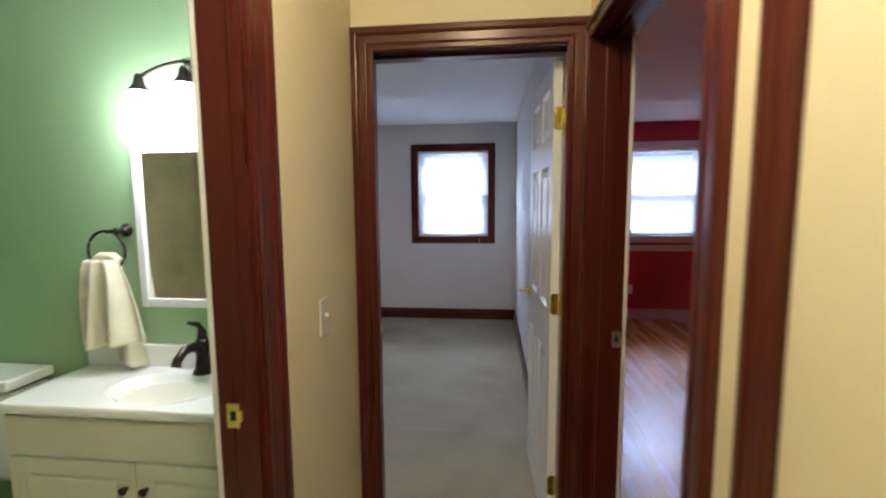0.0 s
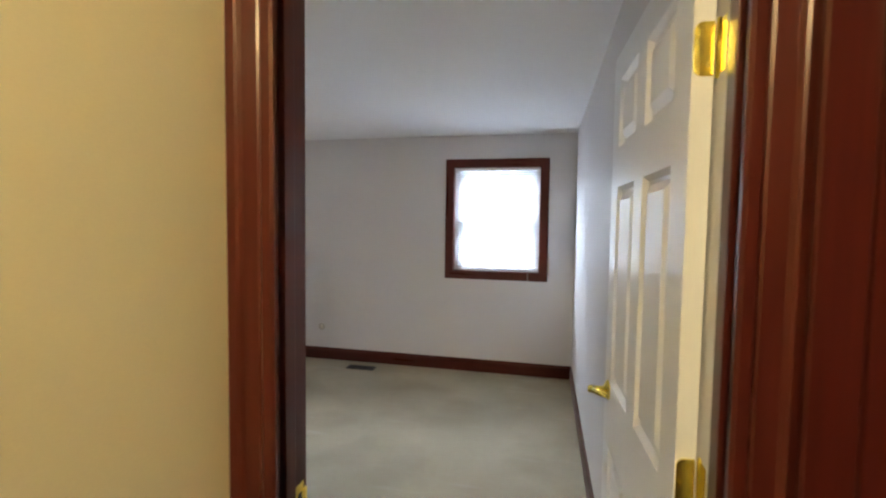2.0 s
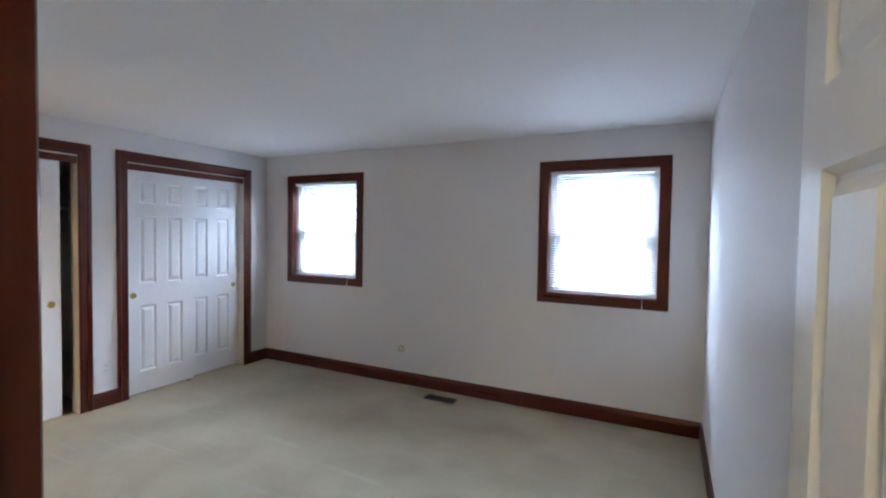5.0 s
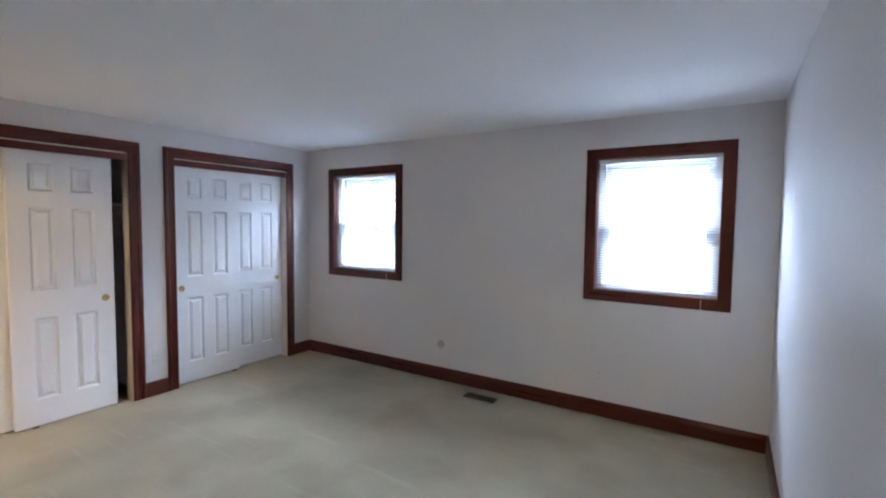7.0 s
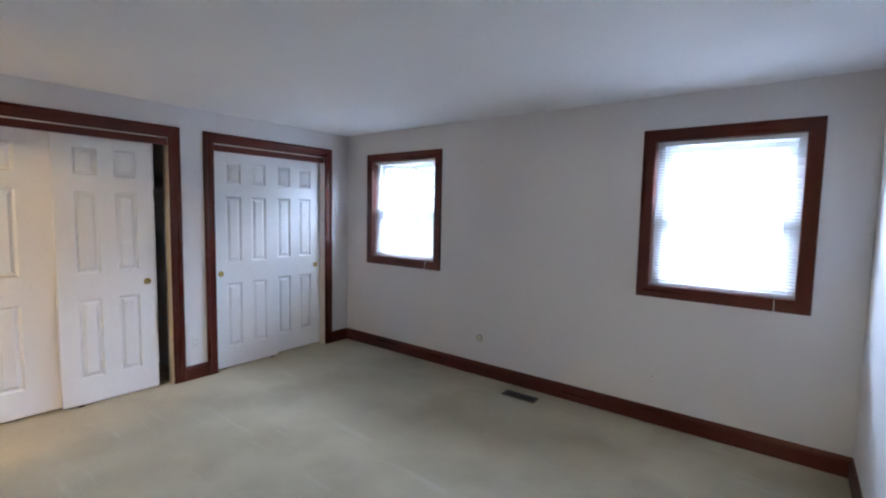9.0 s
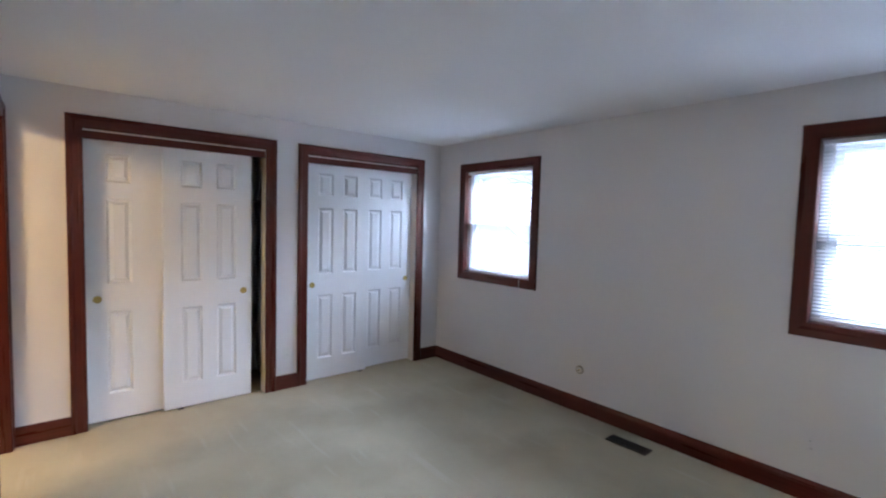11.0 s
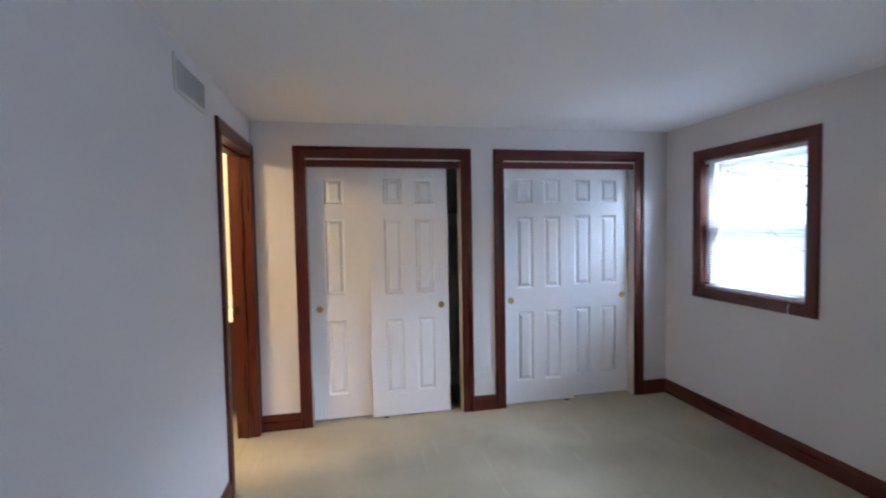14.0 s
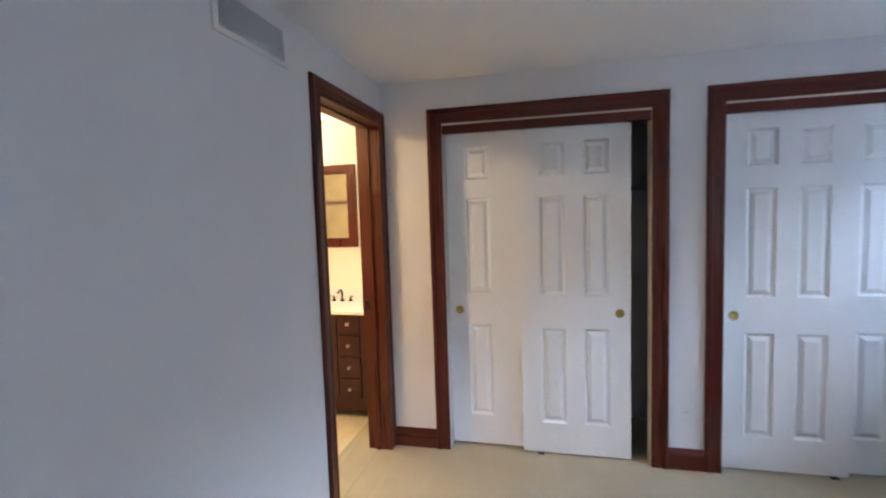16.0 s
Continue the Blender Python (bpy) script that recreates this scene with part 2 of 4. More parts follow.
def slab_wall(name, material, axis, a, b, u0, u1, z0, z1, holes=(), label="", parent=None):
    """A wall with thickness from a to b along the axis, from u0 to u1 along it, with openings (u0, u1, z0, z1) cut through."""
    us = sorted({u0, u1, *[h[i] for h in holes for i in (0, 1) if u0 < h[i] < u1]})
    zs = sorted({z0, z1, *[h[i] for h in holes for i in (2, 3) if z0 < h[i] < z1]})
    solid = {}
    for i in range(len(us) - 1):
        for k in range(len(zs) - 1):
            um, zm = (us[i] + us[i + 1]) / 2, (zs[k] + zs[k + 1]) / 2
            solid[i, k] = not any(h[0] < um < h[1] and h[2] < zm < h[3] for h in holes)
    bm = bmesh.new()
    cache = {}

    def vert(i, k, side):
        if (i, k, side) not in cache:
            w = b if side else a
            cache[i, k, side] = bm.verts.new((w, us[i], zs[k]) if axis == "x" else (us[i], w, zs[k]))
        return cache[i, k, side]

    for (i, k), full in solid.items():
        if not full:
            continue
        bm.faces.new([vert(p, q, 0) for p, q in ((i, k), (i + 1, k), (i + 1, k + 1), (i, k + 1))])
        bm.faces.new([vert(p, q, 1) for p, q in ((i, k), (i, k + 1), (i + 1, k + 1), (i + 1, k))])
        for di, dk, e0, e1 in ((-1, 0, (i, k), (i, k + 1)), (1, 0, (i + 1, k), (i + 1, k + 1)), (0, -1, (i, k), (i + 1, k)), (0, 1, (i, k + 1), (i + 1, k + 1))):
            if not solid.get((i + di, k + dk), False):
                bm.faces.new([vert(*e0, 0), vert(*e1, 0), vert(*e1, 1), vert(*e0, 1)])
    ob = part(name, bm, material, parent)
    return tagged(ob, label, "wall", kind="structure")


DOOR_CASING = [(0, 0), (0, .010), (.006, .014), (.022, .014), (.027, .010), (.032, .012), (.060, .014), (.066, .019), (.072, .021), (.088, .021), (.095, .016), (.095, 0)]
FLAT_CASING = [(0, 0), (0, .012), (.006, .017), (.080, .019), (.086, .014), (.086, 0)]
BASE_PROFILE = [(0, 0), (0, .015), (.095, .015), (.100, .013), (.108, .013), (.118, .008), (.130, .006), (.130, 0)]
CHAIR_PROFILE = [(0, 0), (0, .008), (.012, .014), (.03, .012), (.05, .018), (.066, .024), (.075, .018), (.075, 0)]


def mould(name, p0, p1, out, proud, profile, material, parent=None, m0=0.0, m1=0.0, width=None, label=""):
    """A length of moulding from p0 to p1; its profile runs along out (width) and proud (depth). m0, m1: 1 for a mitred end."""
    p0, p1, out, proud = Vector(p0), Vector(p1), Vector(out), Vector(proud)
    d = (p1 - p0).normalized()
    k = 1.0 if width is None else width / profile[-1][0]
    bm = bmesh.new()
    a = [bm.verts.new(p0 + out * u * k + proud * v - d * u * k * m0) for u, v in profile]
    b = [bm.verts.new(p1 + out * u * k + proud * v + d * u * k * m1) for u, v in profile]
    n = len(profile)
    for i in range(n):
        bm.faces.new((a[i], a[(i + 1) % n], b[(i + 1) % n], b[i]))
    bm.faces.new(a[::-1])
    bm.faces.new(b)
    ob = part(name, bm, material, parent, label)
    if parent is None:
        tagged(ob, kind="structure")
    return ob


def grain(axis):
    return {"x": wood_x, "y": wood_y, "z": wood_z}[axis]


def door_trim(name, axis, face, side, u0, u1, top, width, label, mats=None, sides=(1, 1), profile=DOOR_CASING):
    """Casing round three sides of a door opening. face: the wall's plane; side: +1 or -1, the way it stands proud."""
    root = ground_of(name, (0, 0, 0), label, "door casing", kind="structure")
    mz, mu = mats or (wood_z, grain("y" if axis == "x" else "x"))
    pt = (lambda u, z: (face, u, z)) if axis == "x" else (lambda u, z: (u, face, z))
    uv = (lambda s: (0, s, 0)) if axis == "x" else (lambda s: (s, 0, 0))
    pr = (side, 0, 0) if axis == "x" else (0, side, 0)
    if sides[0]:
        mould("side_casing", pt(u0, 0), pt(u0, top), uv(-1), pr, profile, mz, root, 0, 1, width)
    if sides[1]:
        mould("side_casing", pt(u1, 0), pt(u1, top), uv(1), pr, profile, mz, root, 0, 1, width)
    mould("head_casing", pt(u0, top), pt(u1, top), (0, 0, 1), pr, profile, mu, root, sides[0], sides[1], width)
    return root


def door_jamb(name, axis, a, b, u0, u1, top, label, mats=None, stop=None, thick=0.018):
    """The lining of a door opening between the wall faces a and b, with its stop."""
    root = ground_of(name, (0, 0, 0), label, "door jamb", kind="structure")
    mz, mu = mats or (wood_z, grain("y" if axis == "x" else "x"))

    def bx(c0, c1, v0, v1, z0, z1):
        return box(c0, v0, z0, c1, v1, z1, 0.002) if axis == "x" else box(v0, c0, z0, v1, c1, z1, 0.002)

    part("jamb", bx(a, b, u0 - thick, u0, 0, top + thick), mz, root)
    part("jamb", bx(a, b, u1, u1 + thick, 0, top + thick), mz, root)
    part("head_jamb", bx(a, b, u0, u1, top, top + thick), mu, root)
    if stop:
        s0, s1 = stop
        part("door_stop", bx(s0, s1, u0, u0 + .012, 0, top - .012), mz, root)
        part("door_stop", bx(s0, s1, u1 - .012, u1, 0, top - .012), mz, root)
        part("door_stop", bx(s0, s1, u0, u1, top - .012, top), mu, root)
    return root


def six_panel(root, w, h, t, z0=0.0, stile=None, mullion=None, lift=0.0):
    """A moulded six-panel leaf: x from 0 to w, y from 0 (front) to t, with sunk panels whose raised fields are parts of their own."""
    s = .125 * w / .67
    m = .11 * w / .67
    s, m = stile or s, mullion or m
    pw = (w - 2 * s - m) / 2
    k = h / 2.11
    xs = [0, s, s + pw, s + pw + m, w - s, w]
    zs = [0, .20 * k, .825 * k, 1.035 * k, 1.668 * k, 1.79 * k, 2.0 * k, h]
    zs = [z + lift if 0 < q < 7 else z for q, z in enumerate(zs)]
    bm = bmesh.new()
    fields = []
    for y, sg in ((0, 1), (t, -1)):
        for i in range(5):
            for j in range(7):
                x0, x1, c0, c1 = xs[i], xs[i + 1], zs[j] + z0, zs[j + 1] + z0
                if i in (1, 3) and j in (1, 3, 5):
                    rings = []
                    for inset, depth in ((0, 0), (.002, .0020), (.012, .0138), (.020, .0145)):
                        yy = y + sg * depth
                        rings.append([bm.verts.new((x0 + inset, yy, c0 + inset)), bm.verts.new((x1 - inset, yy, c0 + inset)),
                                      bm.verts.new((x1 - inset, yy, c1 - inset)), bm.verts.new((x0 + inset, yy, c1 - inset))])
                    for ra, rb in zip(rings, rings[1:]):
                        for q in range(4):
                            bm.faces.new((ra[q], ra[(q + 1) % 4], rb[(q + 1) % 4], rb[q]))
                    bm.faces.new(rings[-1])
                    fields.append((x0 + .020, x1 - .020, c0 + .020, c1 - .020, y, sg))
                else:
                    bm.faces.new([bm.verts.new(p) for p in ((x0, y, c0), (x1, y, c0), (x1, y, c1), (x0, y, c1))])
    for q in (((0, 0, z0), (0, t, z0), (0, t, z0 + h), (0, 0, z0 + h)), ((w, 0, z0), (w, t, z0), (w, t, z0 + h), (w, 0, z0 + h)),
              ((0, 0, z0), (w, 0, z0), (w, t, z0), (0, t, z0)), ((0, 0, z0 + h), (w, 0, z0 + h), (w, t, z0 + h), (0, t, z0 + h))):
        bm.faces.new([bm.verts.new(p) for p in q])
    bmesh.ops.remove_doubles(bm, verts=bm.verts, dist=1e-5)
    leaf = part("leaf", bm, door_white, root)
    for x0, x1, c0, c1, y, sg in fields:
        fm = bmesh.new()
        o = [fm.verts.new((x, y + sg * .0147, c)) for x, c in ((x0, c0), (x1, c0), (x1, c1), (x0, c1))]
        e = .023
        n = [fm.verts.new((x, y + sg * .0012, c)) for x, c in ((x0 + e, c0 + e), (x1 - e, c0 + e), (x1 - e, c1 - e), (x0 + e, c1 - e))]
        for q in range(4):
            fm.faces.new((o[q], o[(q + 1) % 4], n[(q + 1) % 4], n[q]))
        fm.faces.new(n)
        fm.faces.new(o[::-1])
        part("panel", fm, door_white, leaf)
    return leaf


# ---- the plan ----
H = 2.44
X_E, X_W = 0.020, -4.63          # bedroom, right and closet walls
Y_N = 5.775                     # window wall
Y_HALL, Y_BED = 1.82, 1.955     # wall with the hall door, both faces
Y_BATH = 2.14                   # bedroom face of the wall with the bath door
HX0, HX1 = -0.80, 0.085         # hall walls
RED_X = 0.215
RED_E = 3.18
Y_R = 5.95                      # window wall of the red room
DX0, DX1, DTOP = -0.742, 0.022, 2.075        # hall door opening
BX0, BX1, BTOP = -4.545, -3.775, 2.165    # bath door opening
C1 = (2.545, 3.80)
C2 = (4.185, 5.44)
CTOP = 2.16
WIN = {"window_1": (-4.190, -3.285), "window_2": (-1.200, -0.325), "window_3": (1.355, 2.254)}
WZ0, WZ1 = 1.055, 2.115

# floors
floor_bm = bmesh.new()
bmesh.ops.create_grid(floor_bm, x_segments=40, y_segments=36, size=0.5)
for v in floor_bm.verts:
    v.co = (-2.58 + v.co.x * 5.5, 3.82 + v.co.y * 4.0, 0)
    v.co.z = 0.003 * noise.noise(Vector((v.co.x * 1.7, v.co.y * 1.7, 3.0)))
bedroom_floor = smooth(part("floor_bedroom", floor_bm, carpet))
tagged(bedroom_floor, "worn grey-beige wall-to-wall carpet with stains", "floor", kind="structure")
hall_floor = part("floor_hall", box(HX0, -1.6, -.05, HX1, 1.825, -.004), carpet)
tagged(hall_floor, "grey-beige carpet of the hall", "floor", kind="structure")
sub = part("subfloor", box(-7.2, -2.2, -.25, RED_E + .2, 6.10, -.06), grout)
tagged(sub, "plain slab under the floors", "floor", kind="structure")

# walls of the bedroom
holes_n = [(a - .02, b + .02, WZ0 - .02, WZ1 + .02) for a, b in WIN.values()]
slab_wall("wall_north", wall_white, "y", Y_N, Y_N + .16, -5.45, .1175, -.06, H + .1, holes_n[:2], "white painted wall with two windows")
slab_wall("wall_north_red", red_paint, "y", Y_R, Y_R + .16, .1175, RED_E + .16, -.06, H + .1, holes_n[2:], "red painted wall with one window")
slab_wall("wall_east", wall_white, "x", X_E, .1175, Y_BED - .07, Y_N, -.06, H + .1, (), "white painted bedroom side wall")
slab_wall("wall_east_red", red_paint, "x", .1175, RED_X, 1.90, Y_R, -.06, H + .1, (), "red painted side wall")
j = .018
slab_wall("wall_hall_end", hall_cream, "y", Y_HALL, 1.885, -1.05, HX1, -.06, H + .1, [(DX0 - j, DX1 + j, -.06, DTOP + j)], "cream wall round the bedroom doorway")
slab_wall("wall_south", wall_white, "y", 1.885, Y_BED, -1.85, X_E, -.06, H + .1, [(DX0 - j, DX1 + j, -.06, DTOP + j)], "white bedroom wall round the doorway")
slab_wall("wall_south_jog", wall_white, "x", -2.0, -1.85, 1.885, Y_BATH, -.06, H + .1, (), "white return of the bedroom wall")
slab_wall("wall_south_bath", wall_white, "y", 2.05, Y_BATH, -4.70, -2.0, -.06, H + .1, [(BX0 - j, BX1 + j, -.06, BTOP + j)], "white bedroom wall with the bath doorway")
slab_wall("wall_bath_side", bath_cream, "y", 1.992, 2.05, -5.45, -1.20, -.06, H + .1, [(BX0 - j, BX1 + j, -.06, BTOP + j)], "cream bath wall behind the bedroom")
closet_holes = [(c[0] - .012, c[1] + .012, -.06, CTOP + .012) for c in (C1, C2)]
slab_wall("wall_west", wall_white, "x", X_W - .12, X_W, Y_BATH, Y_N, -.06, H + .1, closet_holes, "white painted wall with two closets")

# closets behind it
slab_wall("wall_closet_back", wall_white, "x", -5.45, -5.35, 2.05, Y_N, -.06, H + .1, (), "plain back wall of the closets")
slab_wall("wall_closet_divider", wall_white, "y", 3.95, 4.04, -5.35, X_W - .12, -.06, H + .1, (), "plain wall between the closets")

# hall
slab_wall("wall_hall_west", hall_cream, "x", -.865, HX0, -1.6, Y_HALL, -.06, H + .1, [(.18, 1.036 + j, -.06, 2.08 + j)], "cream hall wall beside the bath doorway")
slab_wall("wall_hall_west_bath", green_paint, "x", -.908, -.865, -1.6, 1.83, -.06, H + .1, [(.18, 1.036 + j, -.06, 2.08 + j)], "green bathroom wall round its doorway")
RY0, RY1, RTOP = .86, 1.765, 2.075
LY0, LY1 = -.15, .634
slab_wall("wall_hall_east", hall_cream, "x", HX1, .15, -1.6, 1.90, -.06, H + .1, [(RY0 - j, RY1 + j, -.06, RTOP + j), (LY0 - j, LY1 + j, -.06, RTOP + j)], "cream hall wall with two doorways")
slab_wall("wall_hall_east_red", red_paint, "x", .15, RED_X, -1.6, 1.90, -.06, H + .1, [(RY0 - j, RY1 + j, -.06, RTOP + j)], "red wall round the doorway")
slab_wall("wall_hall_back", hall_cream, "y", -1.7, -1.6, -.93, RED_E, -.06, H + .1, (), "cream wall that closes the hall")

# red room
slab_wall("wall_red_east", red_paint, "x", RED_E, RED_E + .16, -1.6, Y_R, -.06, H + .1, (), "red painted far side wall")
slab_wall("wall_red_back", red_paint, "y", -1.6, -1.5, RED_X, RED_E, -.06, H + .1, (), "red wall behind the doorway")

# green bathroom
slab_wall("wall_green_end", green_paint, "y", 1.83, 1.90, -2.75, -.908, -.06, H + .1, (), "green bathroom wall behind the vanity")
slab_wall("wall_green_west", green_paint, "x", -2.85, -2.75, -1.0, 1.992, -.06, H + .1, (), "green bathroom side wall")
slab_wall("wall_green_back", green_paint, "y", -1.0, -.90, -2.75, -.908, -.06, H + .1, (), "green bathroom wall")
# cream bath
slab_wall("wall_bath_west", bath_cream, "x", -5.55, -5.45, -.6, 2.05, -.06, H + .1, (), "cream bath wall behind the vanity")
slab_wall("wall_bath_back", bath_cream, "y", -.7, -.6, -5.55, -2.85, -.06, H + .1, (), "cream bath wall")

slab_wall("wall_bath_east", grout, "x", -2.94, -2.85, -.6, 1.992, -.06, H + .1, (), "tan tiled shower wall of the bath")

# one ceiling over all
tagged(part("ceiling", box(-5.72, -1.7, H, RED_E + .16, Y_R + .16, H + .08), ceiling_white), "flat white painted ceiling", "ceiling", kind="structure")

# trim of the doorways
door_trim("trim_hall_door", "y", Y_HALL, -1, DX0 + .028, DX1 - .018, DTOP, .090, "dark cherry casing of the bedroom doorway")
door_trim("trim_bedroom_door", "y", Y_BED, 1, DX0, DX1, DTOP, .090, "dark cherry casing inside the bedroom", sides=(1, 0))
door_jamb("jamb_bedroom_door", "y", Y_HALL - .002, Y_BED + .002, DX0, DX1, DTOP, "dark cherry lining of the bedroom doorway", stop=(1.87, 1.905))
door_trim("trim_bath_door", "y", Y_BATH, 1, BX0, BX1, BTOP, .088, "cherry casing of the bath doorway")
door_jamb("jamb_bath_door", "y", 1.990, Y_BATH + .002, BX0, BX1, BTOP, "cherry lining of the bath doorway", stop=(2.045, 2.08))
door_trim("trim_red_door", "x", HX1, -1, RY0, RY1, RTOP, .055, "dark cherry casing of the red room doorway", sides=(0, 1))
mould("trim_red_side", (HX1, RY0, 0), (HX1, RY0, RTOP), (0, -1, 0), (-1, 0, 0), DOOR_CASING, wood_z, None, 0, 1, .085)
door_jamb("jamb_red_door", "x", HX1 - .002, RED_X + .002, RY0, RY1, RTOP, "dark cherry lining of the red room doorway", stop=(.13, .165))
door_trim("trim_red_room", "x", RED_X, 1, RY0, RY1, RTOP, .085, "white casing inside the red room", mats=(white_trim, white_trim), profile=FLAT_CASING)
door_trim("trim_linen_door", "x", HX1, -1, LY0, LY1, RTOP, .055, "dark cherry casing of a closed closet door")
door_jamb("jamb_linen_door", "x", HX1 - .002, .152, LY0, LY1, RTOP, "dark cherry lining of the closet doorway")
door_trim("trim_green_bath_door", "x", HX0, 1, .20, 1.036, 2.08, .110, "cherry casing of the green bathroom doorway")
door_jamb("jamb_green_bath_door", "x", -.910, HX0 + .002, .20, 1.036, 2.08, "cherry lining of the green bathroom doorway", stop=(-.83, -.802))
mould("trim_green_inside", (-.908, 1.036, 0), (-.908, 1.036, 2.08), (0, 1, 0), (-1, 0, 0), FLAT_CASING, white_trim, None, 0, 1, .07)
for i, c in enumerate((C1, C2)):
    door_trim("trim_closet_%d" % (i + 1), "x", X_W, 1, c[0], c[1], CTOP, .094, "dark cherry casing of a sliding-door closet")
    door_jamb("jamb_closet_%d" % (i + 1), "x", X_W - .12, X_W - .002, c[0], c[1], CTOP, "off-white painted closet lining", mats=(closet_jamb, closet_jamb), thick=.012)
    fascia = part("closet_fascia", box(X_W - .030, c[0], CTOP - .066, X_W - .006, c[1], CTOP - .0095, .002), wood_y)
    part("track_cover", box(X_W - .030, c[0], CTOP - .0095, X_W + .002, c[1], CTOP, .001), closet_jamb, fascia, "off-white strip above the board")
    tagged(fascia, "dark cherry board hiding the closet track", "fascia", kind="structure")

# baseboards
for name, p0, p1, out in (("baseboard_north", (X_W, Y_N, 0), (X_E, Y_N, 0), (0, -1, 0)),
                          ("baseboard_east", (X_E, 2.0, 0), (X_E, Y_N - .015, 0), (-1, 0, 0)),
                          ("baseboard_west", (X_W, C2[1] + .094, 0), (X_W, Y_N - .015, 0), (1, 0, 0)),
                          ("baseboard_west_middle", (X_W, C1[1] + .094, 0), (X_W, C2[0] - .094, 0), (1, 0, 0)),
                          ("baseboard_west_south", (X_W, Y_BATH, 0), (X_W, C1[0] - .094, 0), (1, 0, 0)),
                          ("baseboard_south", (BX1 + .088, Y_BATH, 0), (-1.85, Y_BATH, 0), (0, 1, 0))):
    along = wood_x if out[0] == 0 else wood_y
    tagged(mould(name, p0, p1, (0, 0, 1), out, BASE_PROFILE, along), "dark cherry baseboard", "baseboard")
tagged(mould("baseboard_red_north", (RED_X, Y_R, 0), (RED_E, Y_R, 0), (0, 0, 1), (0, -1, 0), BASE_PROFILE, white_trim), "white painted baseboard", "baseboard")
tagged(mould("baseboard_red_east", (RED_E, -1.5, 0), (RED_E, Y_R - .015, 0), (0, 0, 1), (-1, 0, 0), BASE_PROFILE, white_trim), "white painted baseboard", "baseboard")
tagged(mould("chair_rail_red_north", (RED_X, Y_R, .865), (RED_E, Y_R, .865), (0, 0, 1), (0, -1, 0), CHAIR_PROFILE, white_trim), "white chair rail on a red wall", "chair rail")
tagged(mould("chair_rail_red_east", (RED_E, -1.5, .865), (RED_E, Y_R - .02, .865), (0, 0, 1), (-1, 0, 0), CHAIR_PROFILE, white_trim), "white chair rail on a red wall", "chair rail")


# ---- windows and blinds ----
def window(name, x0, x1, wood, wall):
    """A double-hung vinyl window with its casing, lining, two sashes and glass."""
    root = ground_of(name, (0, 0, 0), ("dark cherry" if wood else "white painted") + " cased double-hung window, bright daylight outside", "window", kind="structure")
    mz, mx = (wood_z, wood_x) if wood else (white_trim, white_trim)
    w = .086
    pr = (0, -1, 0)
    mould("side_casing", (x0, wall, WZ0), (x0, wall, WZ1), (-1, 0, 0), pr, FLAT_CASING, mz, root, 1, 1, w)
    mould("side_casing", (x1, wall, WZ0), (x1, wall, WZ1), (1, 0, 0), pr, FLAT_CASING, mz, root, 1, 1, w)
    mould("head_casing", (x0, wall, WZ1), (x1, wall, WZ1), (0, 0, 1), pr, FLAT_CASING, mx, root, 1, 1, w)
    mould("sill_casing", (x0, wall, WZ0), (x1, wall, WZ0), (0, 0, -1), pr, FLAT_CASING, mx, root, 1, 1, w)
    y0, y1 = wall - .004, wall + .075
    part("side_lining", box(x0 - .02, y0, WZ0 - .02, x0, y1, WZ1 + .02, .002), mz, root)
    part("side_lining", box(x1, y0, WZ0 - .02, x1 + .02, y1, WZ1 + .02, .002), mz, root)
    part("head_lining", box(x0, y0, WZ1, x1, y1, WZ1 + .02, .002), mx, root)
    part("window_sill", box(x0, y0, WZ0 - .02, x1, y1, WZ0, .002), mx, root)
    fr = part("window_frame", box(x0 - .02, y1, WZ0 - .02, x0 + .045, wall + .16, WZ1 + .02, .003), vinyl, root)
    part("window_frame", box(x1 - .045, y1, WZ0 - .02, x1 + .02, wall + .16, WZ1 + .02, .003), vinyl, root)
    part("window_frame", box(x0 + .045, y1, WZ1 - .03, x1 - .045, wall + .16, WZ1 + .02, .003), vinyl, root)
    part("window_frame", box(x0 + .045, y1, WZ0 - .02, x1 - .045, wall + .16, WZ0 + .03, .003), vinyl, root)
    mid = (WZ0 + WZ1) / 2
    for zz0, zz1, yy in ((WZ0 + .03, mid + .02, y1 + .008), (mid - .02, WZ1 - .03, y1 + .042)):
        a, b, s = x0 + .047, x1 - .047, .045
        sash = part("sash", box(a, yy, zz0, a + s, yy + .03, zz1, .003), vinyl, root)
        part("sash_stile", box(b - s, yy, zz0, b, yy + .03, zz1, .003), vinyl, sash)
        part("sash_rail", box(a + s, yy, zz0, b - s, yy + .03, zz0 + s, .003), vinyl, sash)
        part("sash_rail", box(a + s, yy, zz1 - s, b - s, yy + .03, zz1, .003), vinyl, sash)
        pane = part("pane", box(a + s - .004, yy + .012, zz0 + s - .004, b - s + .004, yy + .018, zz1 - s + .004), glass, sash)
        pane.visible_shadow = False
    return root


